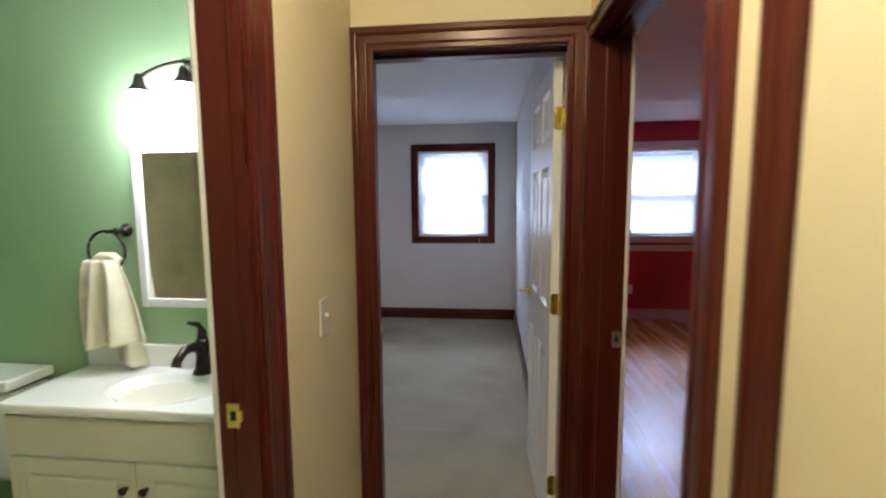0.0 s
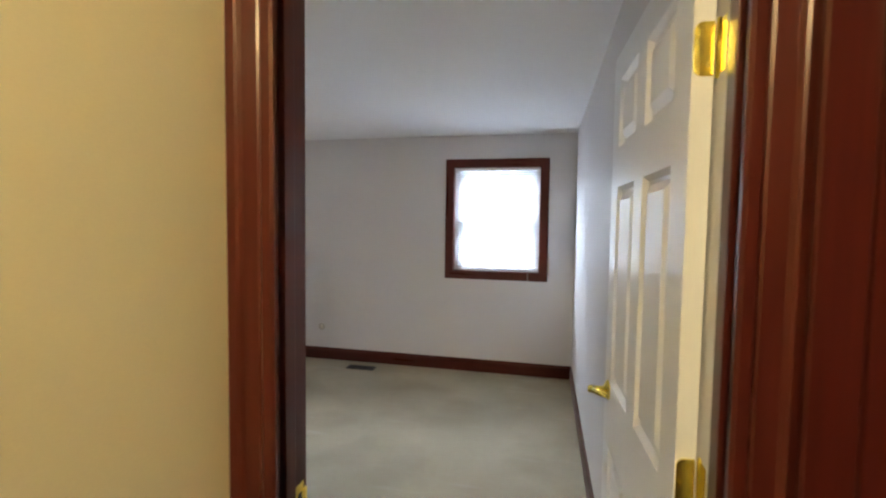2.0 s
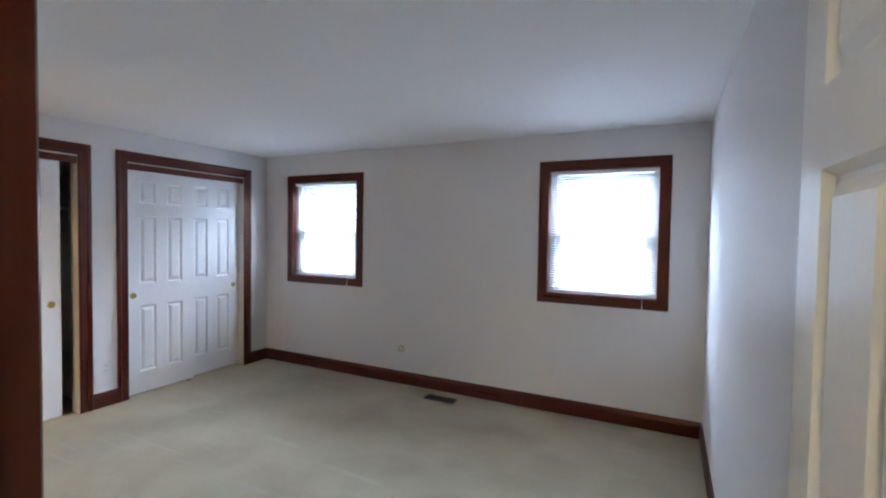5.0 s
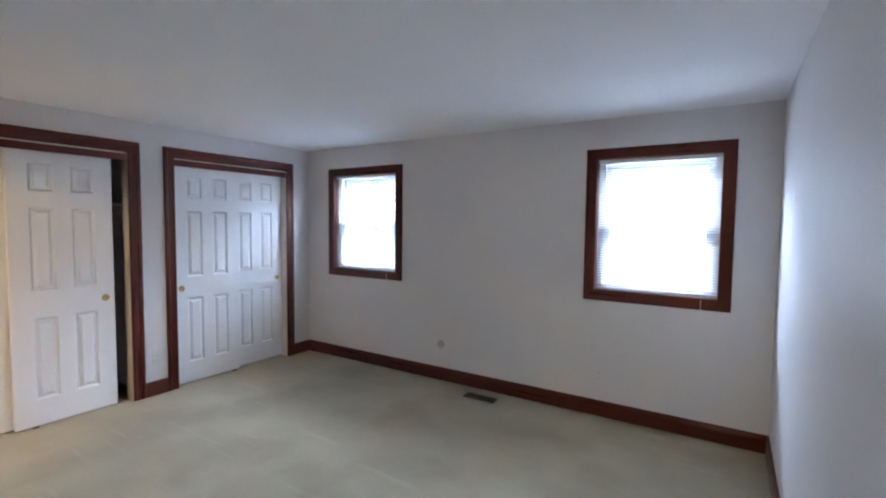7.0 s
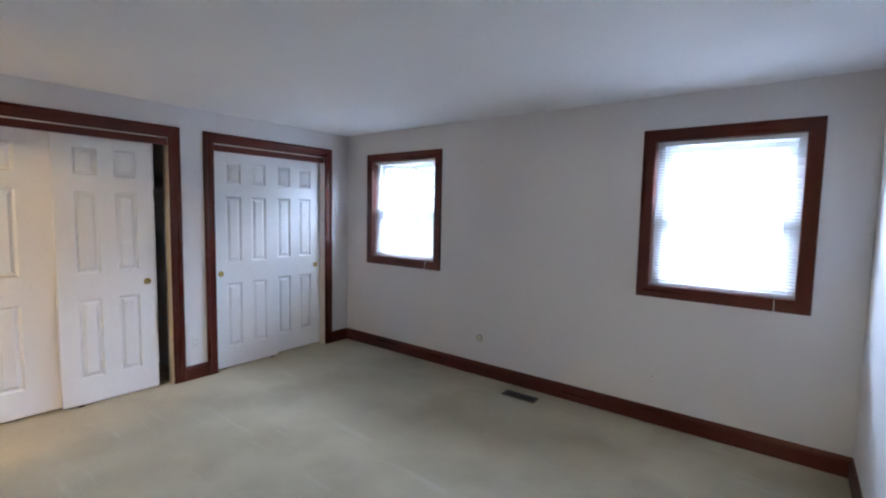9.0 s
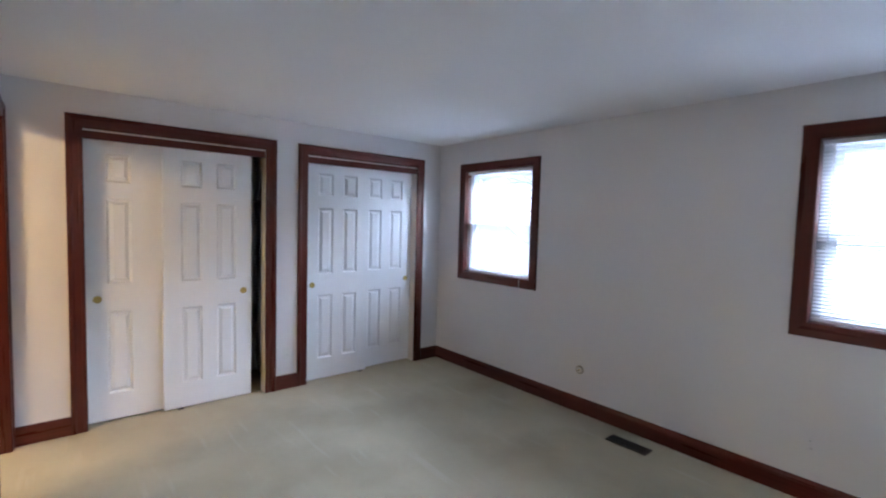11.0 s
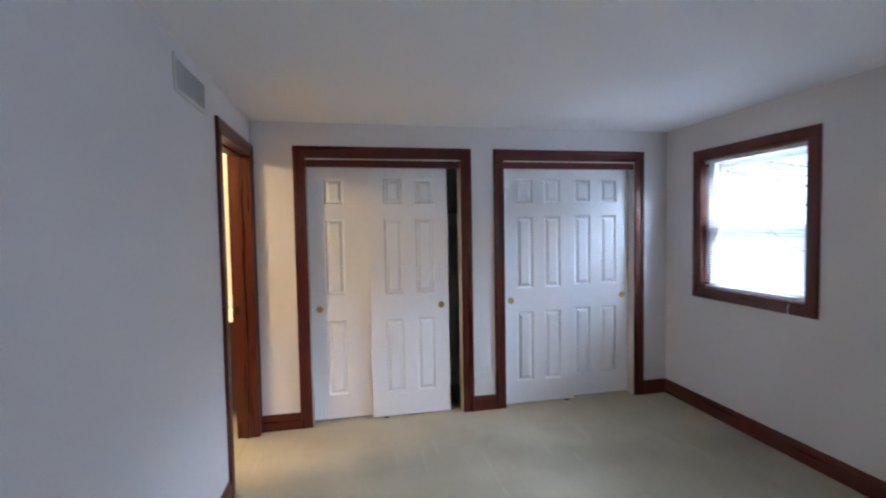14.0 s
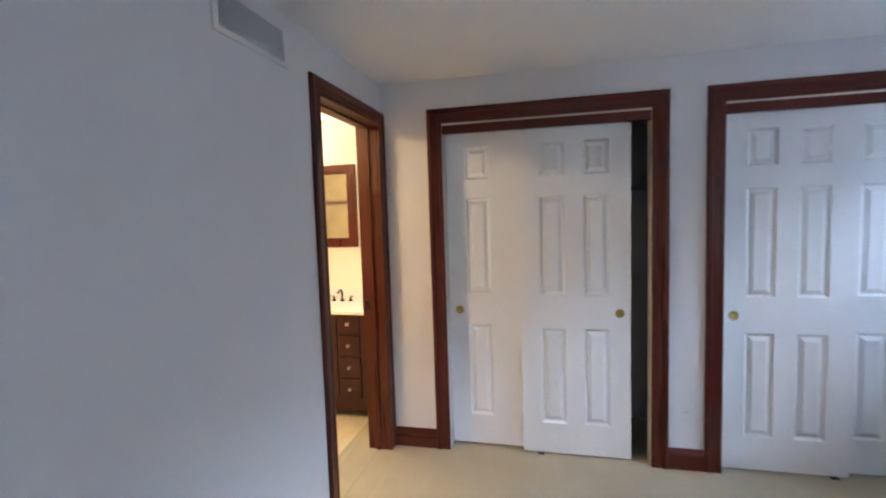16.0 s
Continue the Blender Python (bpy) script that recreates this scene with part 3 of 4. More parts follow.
def blind(x0, x1, label, tilt, wall):
    """A white mini blind hung inside the window's lining, slats half open, their room edges lowered."""
    root = ground_of("window_blind", ((x0 + x1) / 2, wall + .042, WZ0), label, "blind", "window blinds")
    hw, hh = (x1 - x0) / 2 - .004, WZ1 - WZ0
    part("headrail", box(-hw, -.014, hh - .030, hw, .014, hh - .002, .003), slat_white, root)
    part("bottom_rail", box(-hw, -.012, .010, hw, .012, .026, .004), slat_white, root)
    me = None
    z = .052
    while z < hh - .045:
        if me is None:
            bm = bmesh.new()
            rows = []
            for q in range(4):
                u = -.0125 + .025 * q / 3
                crown = .0022 * (1 - (u / .0125) ** 2)
                rows.append([bm.verts.new((s * hw, u * math.cos(radians(tilt)), crown + u * math.sin(radians(tilt)))) for s in (-1, 1)])
            for ra, rb in zip(rows, rows[1:]):
                bm.faces.new((ra[0], ra[1], rb[1], rb[0]))
            made = bmesh.ops.extrude_face_region(bm, geom=list(bm.faces))["geom"]
            for v in made:
                if isinstance(v, bmesh.types.BMVert):
                    v.co.z -= .0008
            ob = part("slat", bm, slat_white, root)
            me = ob.data
        else:
            ob = new("slat", me)
            ob.parent = root
        ob.location.z = z
        z += .0215
    for s in (-.62, .62):
        part("ladder_cord", tube([(s * hw, -.0135, .02), (s * hw, -.0135, hh - .02)], .0012, 5), slat_white, root)
        part("ladder_cord", tube([(s * hw, .0135, .02), (s * hw, .0135, hh - .02)], .0012, 5), slat_white, root)
    part("tilt_wand", tube([(-hw + .055, -.02, hh - .03), (-hw + .058, -.024, hh - .30), (-hw + .055, -.022, hh - .58)], .004, 8), plastic_white, root, "clear plastic tilt wand")
    part("pull_cord", tube([(hw - .10, -.022, hh - .03), (hw - .10, -.026, .06), (hw - .10, -.062, -.02), (hw - .10, -.070, -.075)], .0016, 6), slat_white, root)
    part("cord_tassel", lathe([(.002, -.11), (.006, -.105), (.004, -.075), (.001, -.07)], 10, (hw - .10, -.070, 0)), plastic_white, root)
    return root


TILT = {"window_1": 16, "window_2": 20, "window_3": 20}
for name, (a, b) in WIN.items():
    wall = Y_N if name != "window_3" else Y_R
    window(name, a, b, name != "window_3", wall)
    blind(a, b, "white mini blind lowered over a " + ("bedroom window" if name != "window_3" else "white-cased window"), TILT[name], wall)


# ---- hall door, open along the side wall ----
def hinge_plate(x0, x1, y0, y1, z0, z1, radius):
    """A thin hinge leaf in the y-z plane with its two outer corners rounded."""
    edge = [(y0, z0)]
    for cz, a0 in ((z0 + radius, -90), (z1 - radius, 0)):
        for i in range(7):
            a = radians(a0 + 15 * i)
            edge.append((y1 - radius + radius * math.cos(a), cz + radius * math.sin(a)))
    edge.append((y0, z1))
    bm = bmesh.new()
    back, front = ([bm.verts.new((x, y, z)) for y, z in edge] for x in (x1, x0))
    for i in range(len(edge)):
        n = (i + 1) % len(edge)
        bm.faces.new((back[i], back[n], front[n], front[i]))
    bm.faces.new(back[::-1])
    bm.faces.new(front)
    return bm


door = ground_of("bedroom_door", (.014, 1.978, 0.0), "white six-panel door standing open on brass hinges", "door")
door.rotation_euler.z = radians(92.6)
leaf = six_panel(door, .705, 2.045, .035, .018, .092, .085, .022)
for hz in (1.84, 1.08, .27):
    hinge = part("hinge", hinge_plate(-.0025, .0005, .002, .033, hz - .045, hz + .045, .014), brass, leaf, "polished brass hinge")
    smooth(part("hinge_knuckle", lathe([(.003, -.051), (.0065, -.048), (.0065, .048), (.003, .051)], 12, (-.004, -.007, hz)), brass, door))
    part("hinge_leaf", box(-.036, -.0085, hz - .045, -.004, -.0045, hz + .045, .0005), brass, door)
    for dz in (-.03, 0, .03):
        part("screw", lathe([(.0045, -.0045), (.0045, -.003), (.002, -.0024)], 10, (0, .012 + (.012 if dz == 0 else 0), hz + dz), "x"), brass, leaf)
lever = smooth(part("door_lever", lathe([(.031, 0), (.031, .004), (.022, .010), (.012, .014), (.010, .045), (.013, .05), (.010, .062), (.001, .064)], 24, (.645, .035, 1.015), "y"), brass, leaf, "polished brass lever handle"))
smooth(part("lever_arm", tube([(.653, .080, 1.015), (.62, .084, 1.019), (.58, .074, 1.026), (.548, .060, 1.030)], [.010, .0085, .0075, .0065], 12), brass, lever))
smooth(part("door_rose", lathe([(.031, 0), (.031, -.004), (.022, -.008), (.001, -.009)], 24, (.645, 0, 1.0), "y"), brass, leaf))
part("latch_plate", box(.7045, .006, .972, .7065, .029, 1.028, .0005), brass, leaf)

# closed door of the linen closet in the hall
linen = ground_of("linen_door", (HX1 + .003, LY0 + .004, 0), "plain cream closet door, closed", "door")
part("leaf", box(0, 0, .012, .030, LY1 - LY0 - .008, RTOP - .004, .002), hall_cream, linen)
smooth(part("knob", lathe([(.026, 0), (.026, -.004), (.010, -.010), (.010, -.03), (.026, -.045), (.024, -.06), (.001, -.066)], 20, (0, .07, 1.0), "x"), brass, linen))

# strike plates on the jambs
def strike(loc, axis, metal, label):
    root = ground_of("strike_plate", loc, label, "strike plate")
    # no hole is cut: a near-black block on the plate paints its shade
    if axis == "y":
        part("plate", box(-.016, -.002, -.030, .016, .0005, .030, .001), metal, root)
        part("latch_hole_shade", box(-.007, -.003, -.012, .007, -.0015, .012), hole_shade, root)
        part("lip", box(.014, -.006, -.014, .024, -.001, .014, .002), metal, root)
    else:
        part("plate", box(-.0005, -.016, -.030, .002, .016, .030, .001), metal, root)
        part("latch_hole_shade", box(.0015, -.007, -.012, .003, .007, .012), hole_shade, root)
        part("lip", box(.0005, .014, -.014, .005, .024, .014, .001), metal, root)
    return root


strike((.195, RY1, 1.0), "y", chrome, "nickel strike plate on a dark door jamb")
strike((-.872, 1.036, 1.012), "y", satin_brass, "brass strike plate on a cherry door jamb")
strike((DX0, 1.936, .965), "x", satin_brass, "brass strike plate on the bedroom door jamb")
strike((BX0, 2.023, .99), "x", bronze, "dark strike plate on the bath door jamb")


# ---- switch, outlets, vents ----
def wall_plate(name, loc, turn, label, kind, metal=plastic):
    """A cover plate in the local x-z plane, its face towards -y."""
    root = ground_of(name, loc, label, "switch" if kind == "switch" else "outlet")
    root.rotation_euler.z = radians(turn)
    part("cover_plate", box(-.036, -.006, -.058, .036, 0, .058, .003), metal, root)
    if kind == "switch":
        part("toggle_frame", box(-.006, -.008, -.013, .006, -.005, .013, .001), metal, root)
        part("toggle", box(-.004, -.018, -.002, .004, -.006, .010, .0015), metal, root)
    else:
        for z in (-.022, .022):
            sock = part("socket", box(-.017, -.0085, z - .014, .017, -.005, z + .014, .004), metal, root)
            # near-black bars on the socket face paint the shade of its slots
            for x in (-.006, .006):
                part("slot_shade", box(x - .001, -.0092, z - .003, x + .001, -.008, z + .006), hole_shade, sock)
    for z in ((-.042, .042) if kind == "switch" else (0,)):
        part("screw", lathe([(.003, -.0075), (.003, -.005)], 8, (0, 0, z), "y"), metal, root)
    return root


wall_plate("light_switch", (HX0, 1.445, 1.150), 90, "ivory toggle light switch on a cream wall", "switch")
wall_plate("wall_outlet", (X_W, 3.995, .335), 90, "white outlet low on the wall between closets", "outlet", plastic_white)
wall_plate("wall_outlet", (1.453, Y_R, .379), 0, "white outlet low on the red wall", "outlet", plastic_white)
wall_plate("wall_outlet", (-1.14, Y_N, .34), 0, "painted-over outlet low on the window wall", "outlet", wall_white)

jack = ground_of("cable_jack", (-2.70, Y_N, .362), "round cable jack, dull metal ring around white centre", "wall jack")
smooth(part("cover_plate", lathe([(.036, 0), (.036, -.004), (.032, -.008), (.025, -.008), (.022, -.004), (.001, -.004)], 28, (0, 0, 0), "y"), jack_ring, jack))
smooth(part("centre_plate", lathe([(.0225, -.003), (.0225, -.006), (.018, -.008), (.001, -.008)], 24, (0, 0, 0), "y"), plastic_white, jack, "white plastic centre"))
smooth(part("connector", lathe([(.007, -.007), (.007, -.010), (.0045, -.010), (.0045, -.020), (.001, -.020)], 12, (0, 0, 0), "y"), brass, jack))

vent = ground_of("return_vent", (-3.285, Y_BATH, 2.294), "grey louvred return air vent high on the wall", "air vent")
VW, VH = .220, .085
part("backing", box(-VW + .01, .001, -VH + .01, VW - .01, .003, VH - .01), vent_grey, vent)
for s in (-1, 1):
    part("frame_side", box(min(s * VW, s * (VW - .026)), .002, -VH, max(s * VW, s * (VW - .026)), .011, VH, .002), plastic_white, vent)
    part("frame_rail", box(-VW + .026, .002, min(s * VH, s * (VH - .022)), VW - .026, .011, max(s * VH, s * (VH - .022)), .002), plastic_white, vent)
_lm = None
for i in range(14):
    if _lm is None:
        bm = box(-VW + .026, -.0008, -.0055, VW - .026, .0008, .0055)
        bmesh.ops.rotate(bm, verts=bm.verts, matrix=Matrix.Rotation(radians(35), 3, "X"))
        lv = part("louvre", bm, vent_grey, vent)
        _lm = lv.data
    else:
        lv = new("louvre", _lm)
        lv.parent = vent
    lv.location = (0, .0075, -VH + .0267 + i * .0090)

register = ground_of("floor_register", (-2.13, 5.555, .003), "dark brown metal floor register set in carpet", "floor vent")
# near-black sheet that paints the shade below the fins
part("shade_pan", box(-.150, -.055, -.001, .150, .055, .002, .0008), hole_shade, register)
for s in (-1, 1):
    part("rim", box(-.152, min(s * .057, s * .040), .001, .152, max(s * .057, s * .040), .007, .002), vent_brown, register)
    part("rim", box(min(s * .152, s * .136), -.040, .001, max(s * .152, s * .136), .040, .007, .002), vent_brown, register)
_sm = None
for i in range(15):
    if _sm is None:
        sl = part("fin", box(-.0025, -.040, 0, .0025, .040, .006), vent_brown, register)
        _sm = sl.data
    else:
        sl = new("fin", _sm)
        sl.parent = register
    sl.location.x = -.126 + i * .018


# ---- closets ----
def sliding_door(y0, front, pull_at, label, w=.665, mullion=None):
    """A six-panel bypass door hung in the closet opening; front: the outer track."""
    x = X_W - (.040 if front else .086)
    root = ground_of("closet_door", (x, y0, 0), label, "closet door", "closet doors")
    root.rotation_euler.z = radians(90)
    lf = six_panel(root, w, 2.105, .035, .012 if front else .016, .125 if mullion else None, mullion)
    px = .065 if pull_at == "near" else w - .065
    smooth(part("finger_pull", lathe([(.027, 0), (.027, -.003), (.022, -.004), (.018, -.001), (.001, -.001)], 24, (px, 0, .938), "y"), old_brass, lf, "round brass finger pull"))
    return root


# local -y is the front: a turn of +90 lays it towards +x
sliding_door(C1[0] + .006, False, "near", "white six-panel sliding door behind its neighbour", .77, .21)
sliding_door(3.028, True, "far", "white six-panel sliding door left partly open")
sliding_door(C2[0] + .004, True, "near", "white six-panel sliding door, closed")
sliding_door(C2[1] - .006 - .665, False, "far", "white six-panel sliding door, closed behind its neighbour")
for c, ya, yb in ((C1, 2.05, 3.95), (C2, 4.04, Y_N)):
    shelf = ground_of("closet_shelf", (-5.05, (ya + yb) / 2, 1.72), "painted off-white closet shelf on side cleats", "shelf")
    hl = (yb - ya) / 2
    part("board", box(-.30, -hl, 0, .0, hl, .018, .002), closet_jamb, shelf)
    part("cleat", box(-.30, hl - .02, -.09, -.01, hl, 0, .002), closet_jamb, shelf)
    part("cleat", box(-.30, -hl, -.09, -.01, -hl + .02, 0, .002), closet_jamb, shelf)


for gy in (3.14, 4.78):
    guide = ground_of("door_guide", (X_W - .064, gy, .004), "small dark floor guide under the closet doors", "door guide")
    part("plate", box(-.045, -.02, 0, .045, .02, .004, .001), bronze, guide)
    for gx in (-.034, .004, .034):
        part("fin", box(gx - .003, -.018, .003, gx + .003, .018, .0075), bronze, guide)


# ---- green bathroom ----
G = 1.83
van = ground_of("bathroom_vanity", (-1.49, G, 0), "cream painted two-door bathroom vanity", "vanity cabinet")
body = part("body", box(-.500, -.385, .09, .500, -.003, .783, .003), cabinet_cream, van)
part("toe_kick", box(-.48, -.32, 0, .48, -.01, .092), cabinet_cream, van)
part("false_front", box(-.492, -.402, .622, .492, -.386, .773, .003), cabinet_cream, van)


def shaker(root, x0, x1, z0, z1, y, mat, name="cabinet_door"):
    d = part(name, box(x0, y, z0, x1, y + .012, z1, .002), mat, root)
    r = .055
    for q in ((x0, z0, x0 + r, z1), (x1 - r, z0, x1, z1), (x0 + r, z0, x1 - r, z0 + r), (x0 + r, z1 - r, x1 - r, z1)):
        part("rail", box(q[0], y - .007, q[1], q[2], y + .001, q[3], .002), mat, d)
    part("raised_field", box(x0 + r + .018, y - .005, z0 + r + .018, x1 - r - .018, y + .001, z1 - r - .018, .004), mat, d)
    return d


for s in (-1, 1):
    d = shaker(van, min(s * .490, s * .004), max(s * .490, s * .004), .12, .615, -.399, cabinet_cream)
    smooth(part("knob", lathe([(.009, 0), (.007, -.010), (.014, -.018), (.015, -.025), (.008, -.030), (.001, -.031)], 16, (s * .038, -.404, .525), "y"), bronze, d, "dark bronze knob"))

top = ground_of("stone_countertop", (-1.49, G, .783), "white vanity top with a moulded oval basin", "worktop")
bm = bmesh.new()
nx, ny = 60, 30
grid = [[None] * (ny + 1) for _ in range(nx + 1)]
for i in range(nx + 1):
    for k in range(ny + 1):
        x, y = -.525 + 1.05 * i / nx, -.415 + .412 * k / ny
        q = math.hypot(x / .210, (y + .215) / .155)
        sink = -.095 * max(0.0, 1 - q ** 2.2) if q < 1 else .003 * math.exp(-((q - 1.04) / .05) ** 2)
        grid[i][k] = bm.verts.new((x, y, .032 + sink))
for i in range(nx):
    for k in range(ny):
        bm.faces.new((grid[i][k], grid[i + 1][k], grid[i + 1][k + 1], grid[i][k + 1]))
rim = [grid[i][0] for i in range(nx + 1)] + [grid[nx][k] for k in range(1, ny + 1)] + [grid[i][ny] for i in range(nx - 1, -1, -1)] + [grid[0][k] for k in range(ny - 1, 0, -1)]
lows = [bm.verts.new((v.co.x, v.co.y, 0)) for v in rim]
for i in range(len(rim)):
    n = (i + 1) % len(rim)
    bm.faces.new((rim[i], rim[n], lows[n], lows[i]))
smooth(part("basin_top", bm, porcelain, top))
part("backsplash", box(-.525, -.022, .033, .525, -.003, .128, .005), porcelain, top)
smooth(part("drain", lathe([(.021, 0), (.021, .004), (.012, .006), (.001, .006)], 20, (0, -.215, -.062)), bronze, top))

tap = ground_of("basin_faucet", (-1.448, G - .065, .815), "dark bronze single-lever basin faucet", "faucet")
tap.scale = (1.2, 1.2, 1.15)
smooth(part("base", lathe([(.034, 0), (.034, .006), (.026, .018), (.021, .06), (.022, .11), (.018, .125), (.001, .128)], 20), bronze, tap))
smooth(part("spout", tube([(0, -.005, .085), (0, -.045, .110), (0, -.09, .112), (0, -.125, .090), (0, -.135, .070)], [.018, .017, .015, .014, .015], 12), bronze, tap))
smooth(part("lever", tube([(0, 0, .12), (0, .004, .150), (0, -.018, .182), (0, -.062, .200)], [.017, .014, .010, .006], 12), bronze, tap))
smooth(part("lift_rod", tube([(.0, .035, 0), (0, .035, .09)], .003, 8), bronze, tap))

glassm = ground_of("bathroom_mirror", (-1.455, G, 1.075), "rectangular wall mirror in a white frame", "mirror")
MW, MH = .285, .675
part("mirror_glass", box(-MW + .02, -.010, .02, MW - .02, -.003, MH - .02), mirror, glassm)
for q in ((-MW, 0, -MW + .032, MH), (MW - .032, 0, MW, MH), (-MW + .032, 0, MW - .032, .036), (-MW + .032, MH - .032, MW - .032, MH)):
    part("frame", box(q[0], -.022, q[1], q[2], -.002, q[3], .004), white_trim, glassm)

light = ground_of("vanity_light", (-1.42, G, 1.985), "three-light bronze vanity fixture, lamps lit", "wall lamp")
smooth(part("back_plate", lathe([(.062, 0), (.062, -.008), (.050, -.018), (.020, -.026), (.001, -.027)], 28, (0, 0, .035), "y"), bronze, light))
smooth(part("stem", tube([(0, -.02, .035), (0, -.075, .045), (0, -.105, .062)], .010, 10), bronze, light))
bow = [(x, -.11, .055 - .06 * (x / .195) ** 2) for x in [-.195 + .39 * i / 20 for i in range(21)]]
smooth(part("arm", tube(bow, .0075, 10), bronze, light))
for x, z in ((-.185, -.012), (0, .010), (.185, -.012)):
    smooth(part("socket_cup", lathe([(.010, .030), (.016, .018), (.020, -.008), (.036, -.030), (.038, -.036), (.001, -.034)], 20, (x, -.11, z)), bronze, light))
    smooth(part("glass_shade", lathe([(.034, -.034), (.050, -.085), (.064, -.150), (.074, -.205), (.070, -.206), (.001, -.185)], 24, (x, -.11, z)), lamp_white, light, "lit frosted white glass shade"))

ring = ground_of("towel_ring", (-1.80, G, 1.40), "round dark bronze towel ring on a green wall", "towel ring")
smooth(part("mount", lathe([(.028, 0), (.028, -.006), (.020, -.014), (.011, -.020), (.010, -.052), (.015, -.056), (.001, -.062)], 22, (0, 0, 0), "y"), bronze, ring))
smooth(part("post", tube([(0, -.05, 0), (-.03, -.05, -.001), (-.05, -.05, -.006)], .007, 10), bronze, ring))
smooth(part("hoop", tube(arc((-.055, -.05, -.084), .084, 60, 420, 40), .0055, 8), bronze, ring))

towel = ground_of("hand_towel", (-1.850, G - .05, 1.27), "cream hand towel draped through the ring", "towel")


def drape(name, z_top, z_bot, w_top, w_bot, y_off, phase, folds, sway=0.0):
    bm = bmesh.new()
    rows, cols = 26, 60
    rings = []
    for r in range(rows + 1):
        f = r / rows
        z = z_top + (z_bot - z_top) * f
        w = w_top + (w_bot - w_top) * (f ** 0.62)
        d = .012 + .012 * f
        loop = []
        for c in range(cols):
            a = 2 * math.pi * c / cols
            x = w * math.cos(a)
            wave = .030 * (0.40 + f) * math.sin(folds * x / w * 1.9 + phase + 1.2 * f) + .006 * math.sin(9 * x / w + 2 * phase)
            hem = .012 * math.sin(2.3 * x / w + phase) * f
            band = -.003 if .80 < f < .87 else 0
            loop.append(bm.verts.new((x + sway * f, y_off + (d + band) * math.sin(a) + wave, z + hem)))
        rings.append(loop)
    for p, q in zip(rings, rings[1:]):
        for c in range(cols):
            bm.faces.new((p[c], p[(c + 1) % cols], q[(c + 1) % cols], q[c]))
    bm.faces.new(rings[0][::-1])
    bm.faces.new(rings[-1])
    return smooth(part(name, bm, towel_cloth, towel))


drape("front_fold", .015, -.345, .062, .136, -.040, .4, 3.9, .012)
drape("back_fold", .010, -.430, .045, .066, .012, 2.1, 1.7, .062)
smooth(part("loop", tube([(-.05, -.01, .0), (-.02, -.012, .022), (.03, -.012, .022), (.055, -.01, 0)], .022, 12), towel_cloth, towel))

toilet = ground_of("toilet", (-2.42, G - .02, 0), "white porcelain toilet, tank lid showing", "toilet")
part("tank", box(-.215, -.185, .37, .215, -.005, .750, .025), porcelain, toilet)
part("tank_lid", box(-.235, -.205, .765, .235, -.001, .810, .012), porcelain, toilet)
smooth(part("bowl", lathe([(.10, 0), (.12, .02), (.10, .12), (.15, .28), (.19, .37), (.20, .40), (.001, .40)], 26, (0, -.42, 0)), porcelain, toilet))
smooth(part("seat", lathe([(.20, .401), (.205, .41), (.20, .425), (.001, .43)], 26, (0, -.42, 0)), porcelain, toilet))
part("flush_handle", box(-.20, -.20, .66, -.12, -.186, .675, .003), chrome, toilet)

green_floor = part("floor_green_bath", box(-2.75, -.9, -.05, -.908, 1.83, -.002), tile_beige)
tagged(green_floor, "beige tiled bathroom floor", "floor", kind="structure")

# ---- hall lamp, above and behind ----
hl = ground_of("ceiling_lamp", (-.36, .45, H), "lit flush ceiling lamp in the hall", "ceiling lamp")
smooth(part("canopy", lathe([(.15, 0), (.15, -.018), (.14, -.024), (.001, -.024)], 28), brass, hl))
smooth(part("bowl", lathe([(.138, -.024), (.132, -.060), (.105, -.092), (.060, -.110), (.001, -.115)], 28), lamp_warm, hl, "lit frosted bowl"))

# ---- cream bath behind the bedroom ----
BWX = -5.45
v2 = ground_of("bath_vanity", (BWX, 1.43, 0), "dark red-brown wood vanity with a stack of drawers", "vanity cabinet")
v2.rotation_euler.z = radians(90)
part("body", box(-.46, -.480, .13, .52, -.003, .830, .003), espresso, v2)
for x in (-.44, .46):
    part("foot", box(x, -.478, 0, x + .045, -.435, .132, .003), espresso, v2)
part("apron", box(-.395, -.476, .060, .46, -.455, .132, .003), espresso, v2)
for i in range(4):
    z0 = .241 + i * .172 - .077
    dr = part("drawer_front", box(.158, -.496, z0, .338, -.479, z0 + .154, .004), espresso, v2)
    part("drawer_field", box(.178, -.499, z0 + .022, .318, -.495, z0 + .132, .003), espresso, dr)
    part("knob", box(.236, -.524, z0 + .066, .258, -.499, z0 + .088, .004), chrome, dr, "square nickel knob")
d = shaker(v2, -.45, .146, .164, .830 - .018, -.492, espresso)
d = shaker(v2, .350, .510, .164, .830 - .018, -.492, espresso)
t2 = ground_of("stone_countertop", (BWX, 1.43, .830), "white stone bath vanity top with backsplash", "worktop")
t2.rotation_euler.z = radians(90)
part("slab", box(-.48, -.505, 0, .545, -.003, .030, .006), porcelain, t2)
part("backsplash", box(-.48, -.022, .031, .545, -.003, .125, .004), porcelain, t2)
f2 = ground_of("bath_faucet", (BWX + .10, 1.45, .860), "bronze widespread bath faucet", "faucet")
f2.scale = (.78, .78, .78)
smooth(part("spout_base", lathe([(.024, 0), (.022, .01), (.012, .03), (.011, .10), (.001, .105)], 18), bronze, f2))
smooth(part("spout", tube([(0, 0, .09), (.02, 0, .125), (.06, 0, .130), (.10, 0, .105)], [.011, .011, .010, .010], 12), bronze, f2))
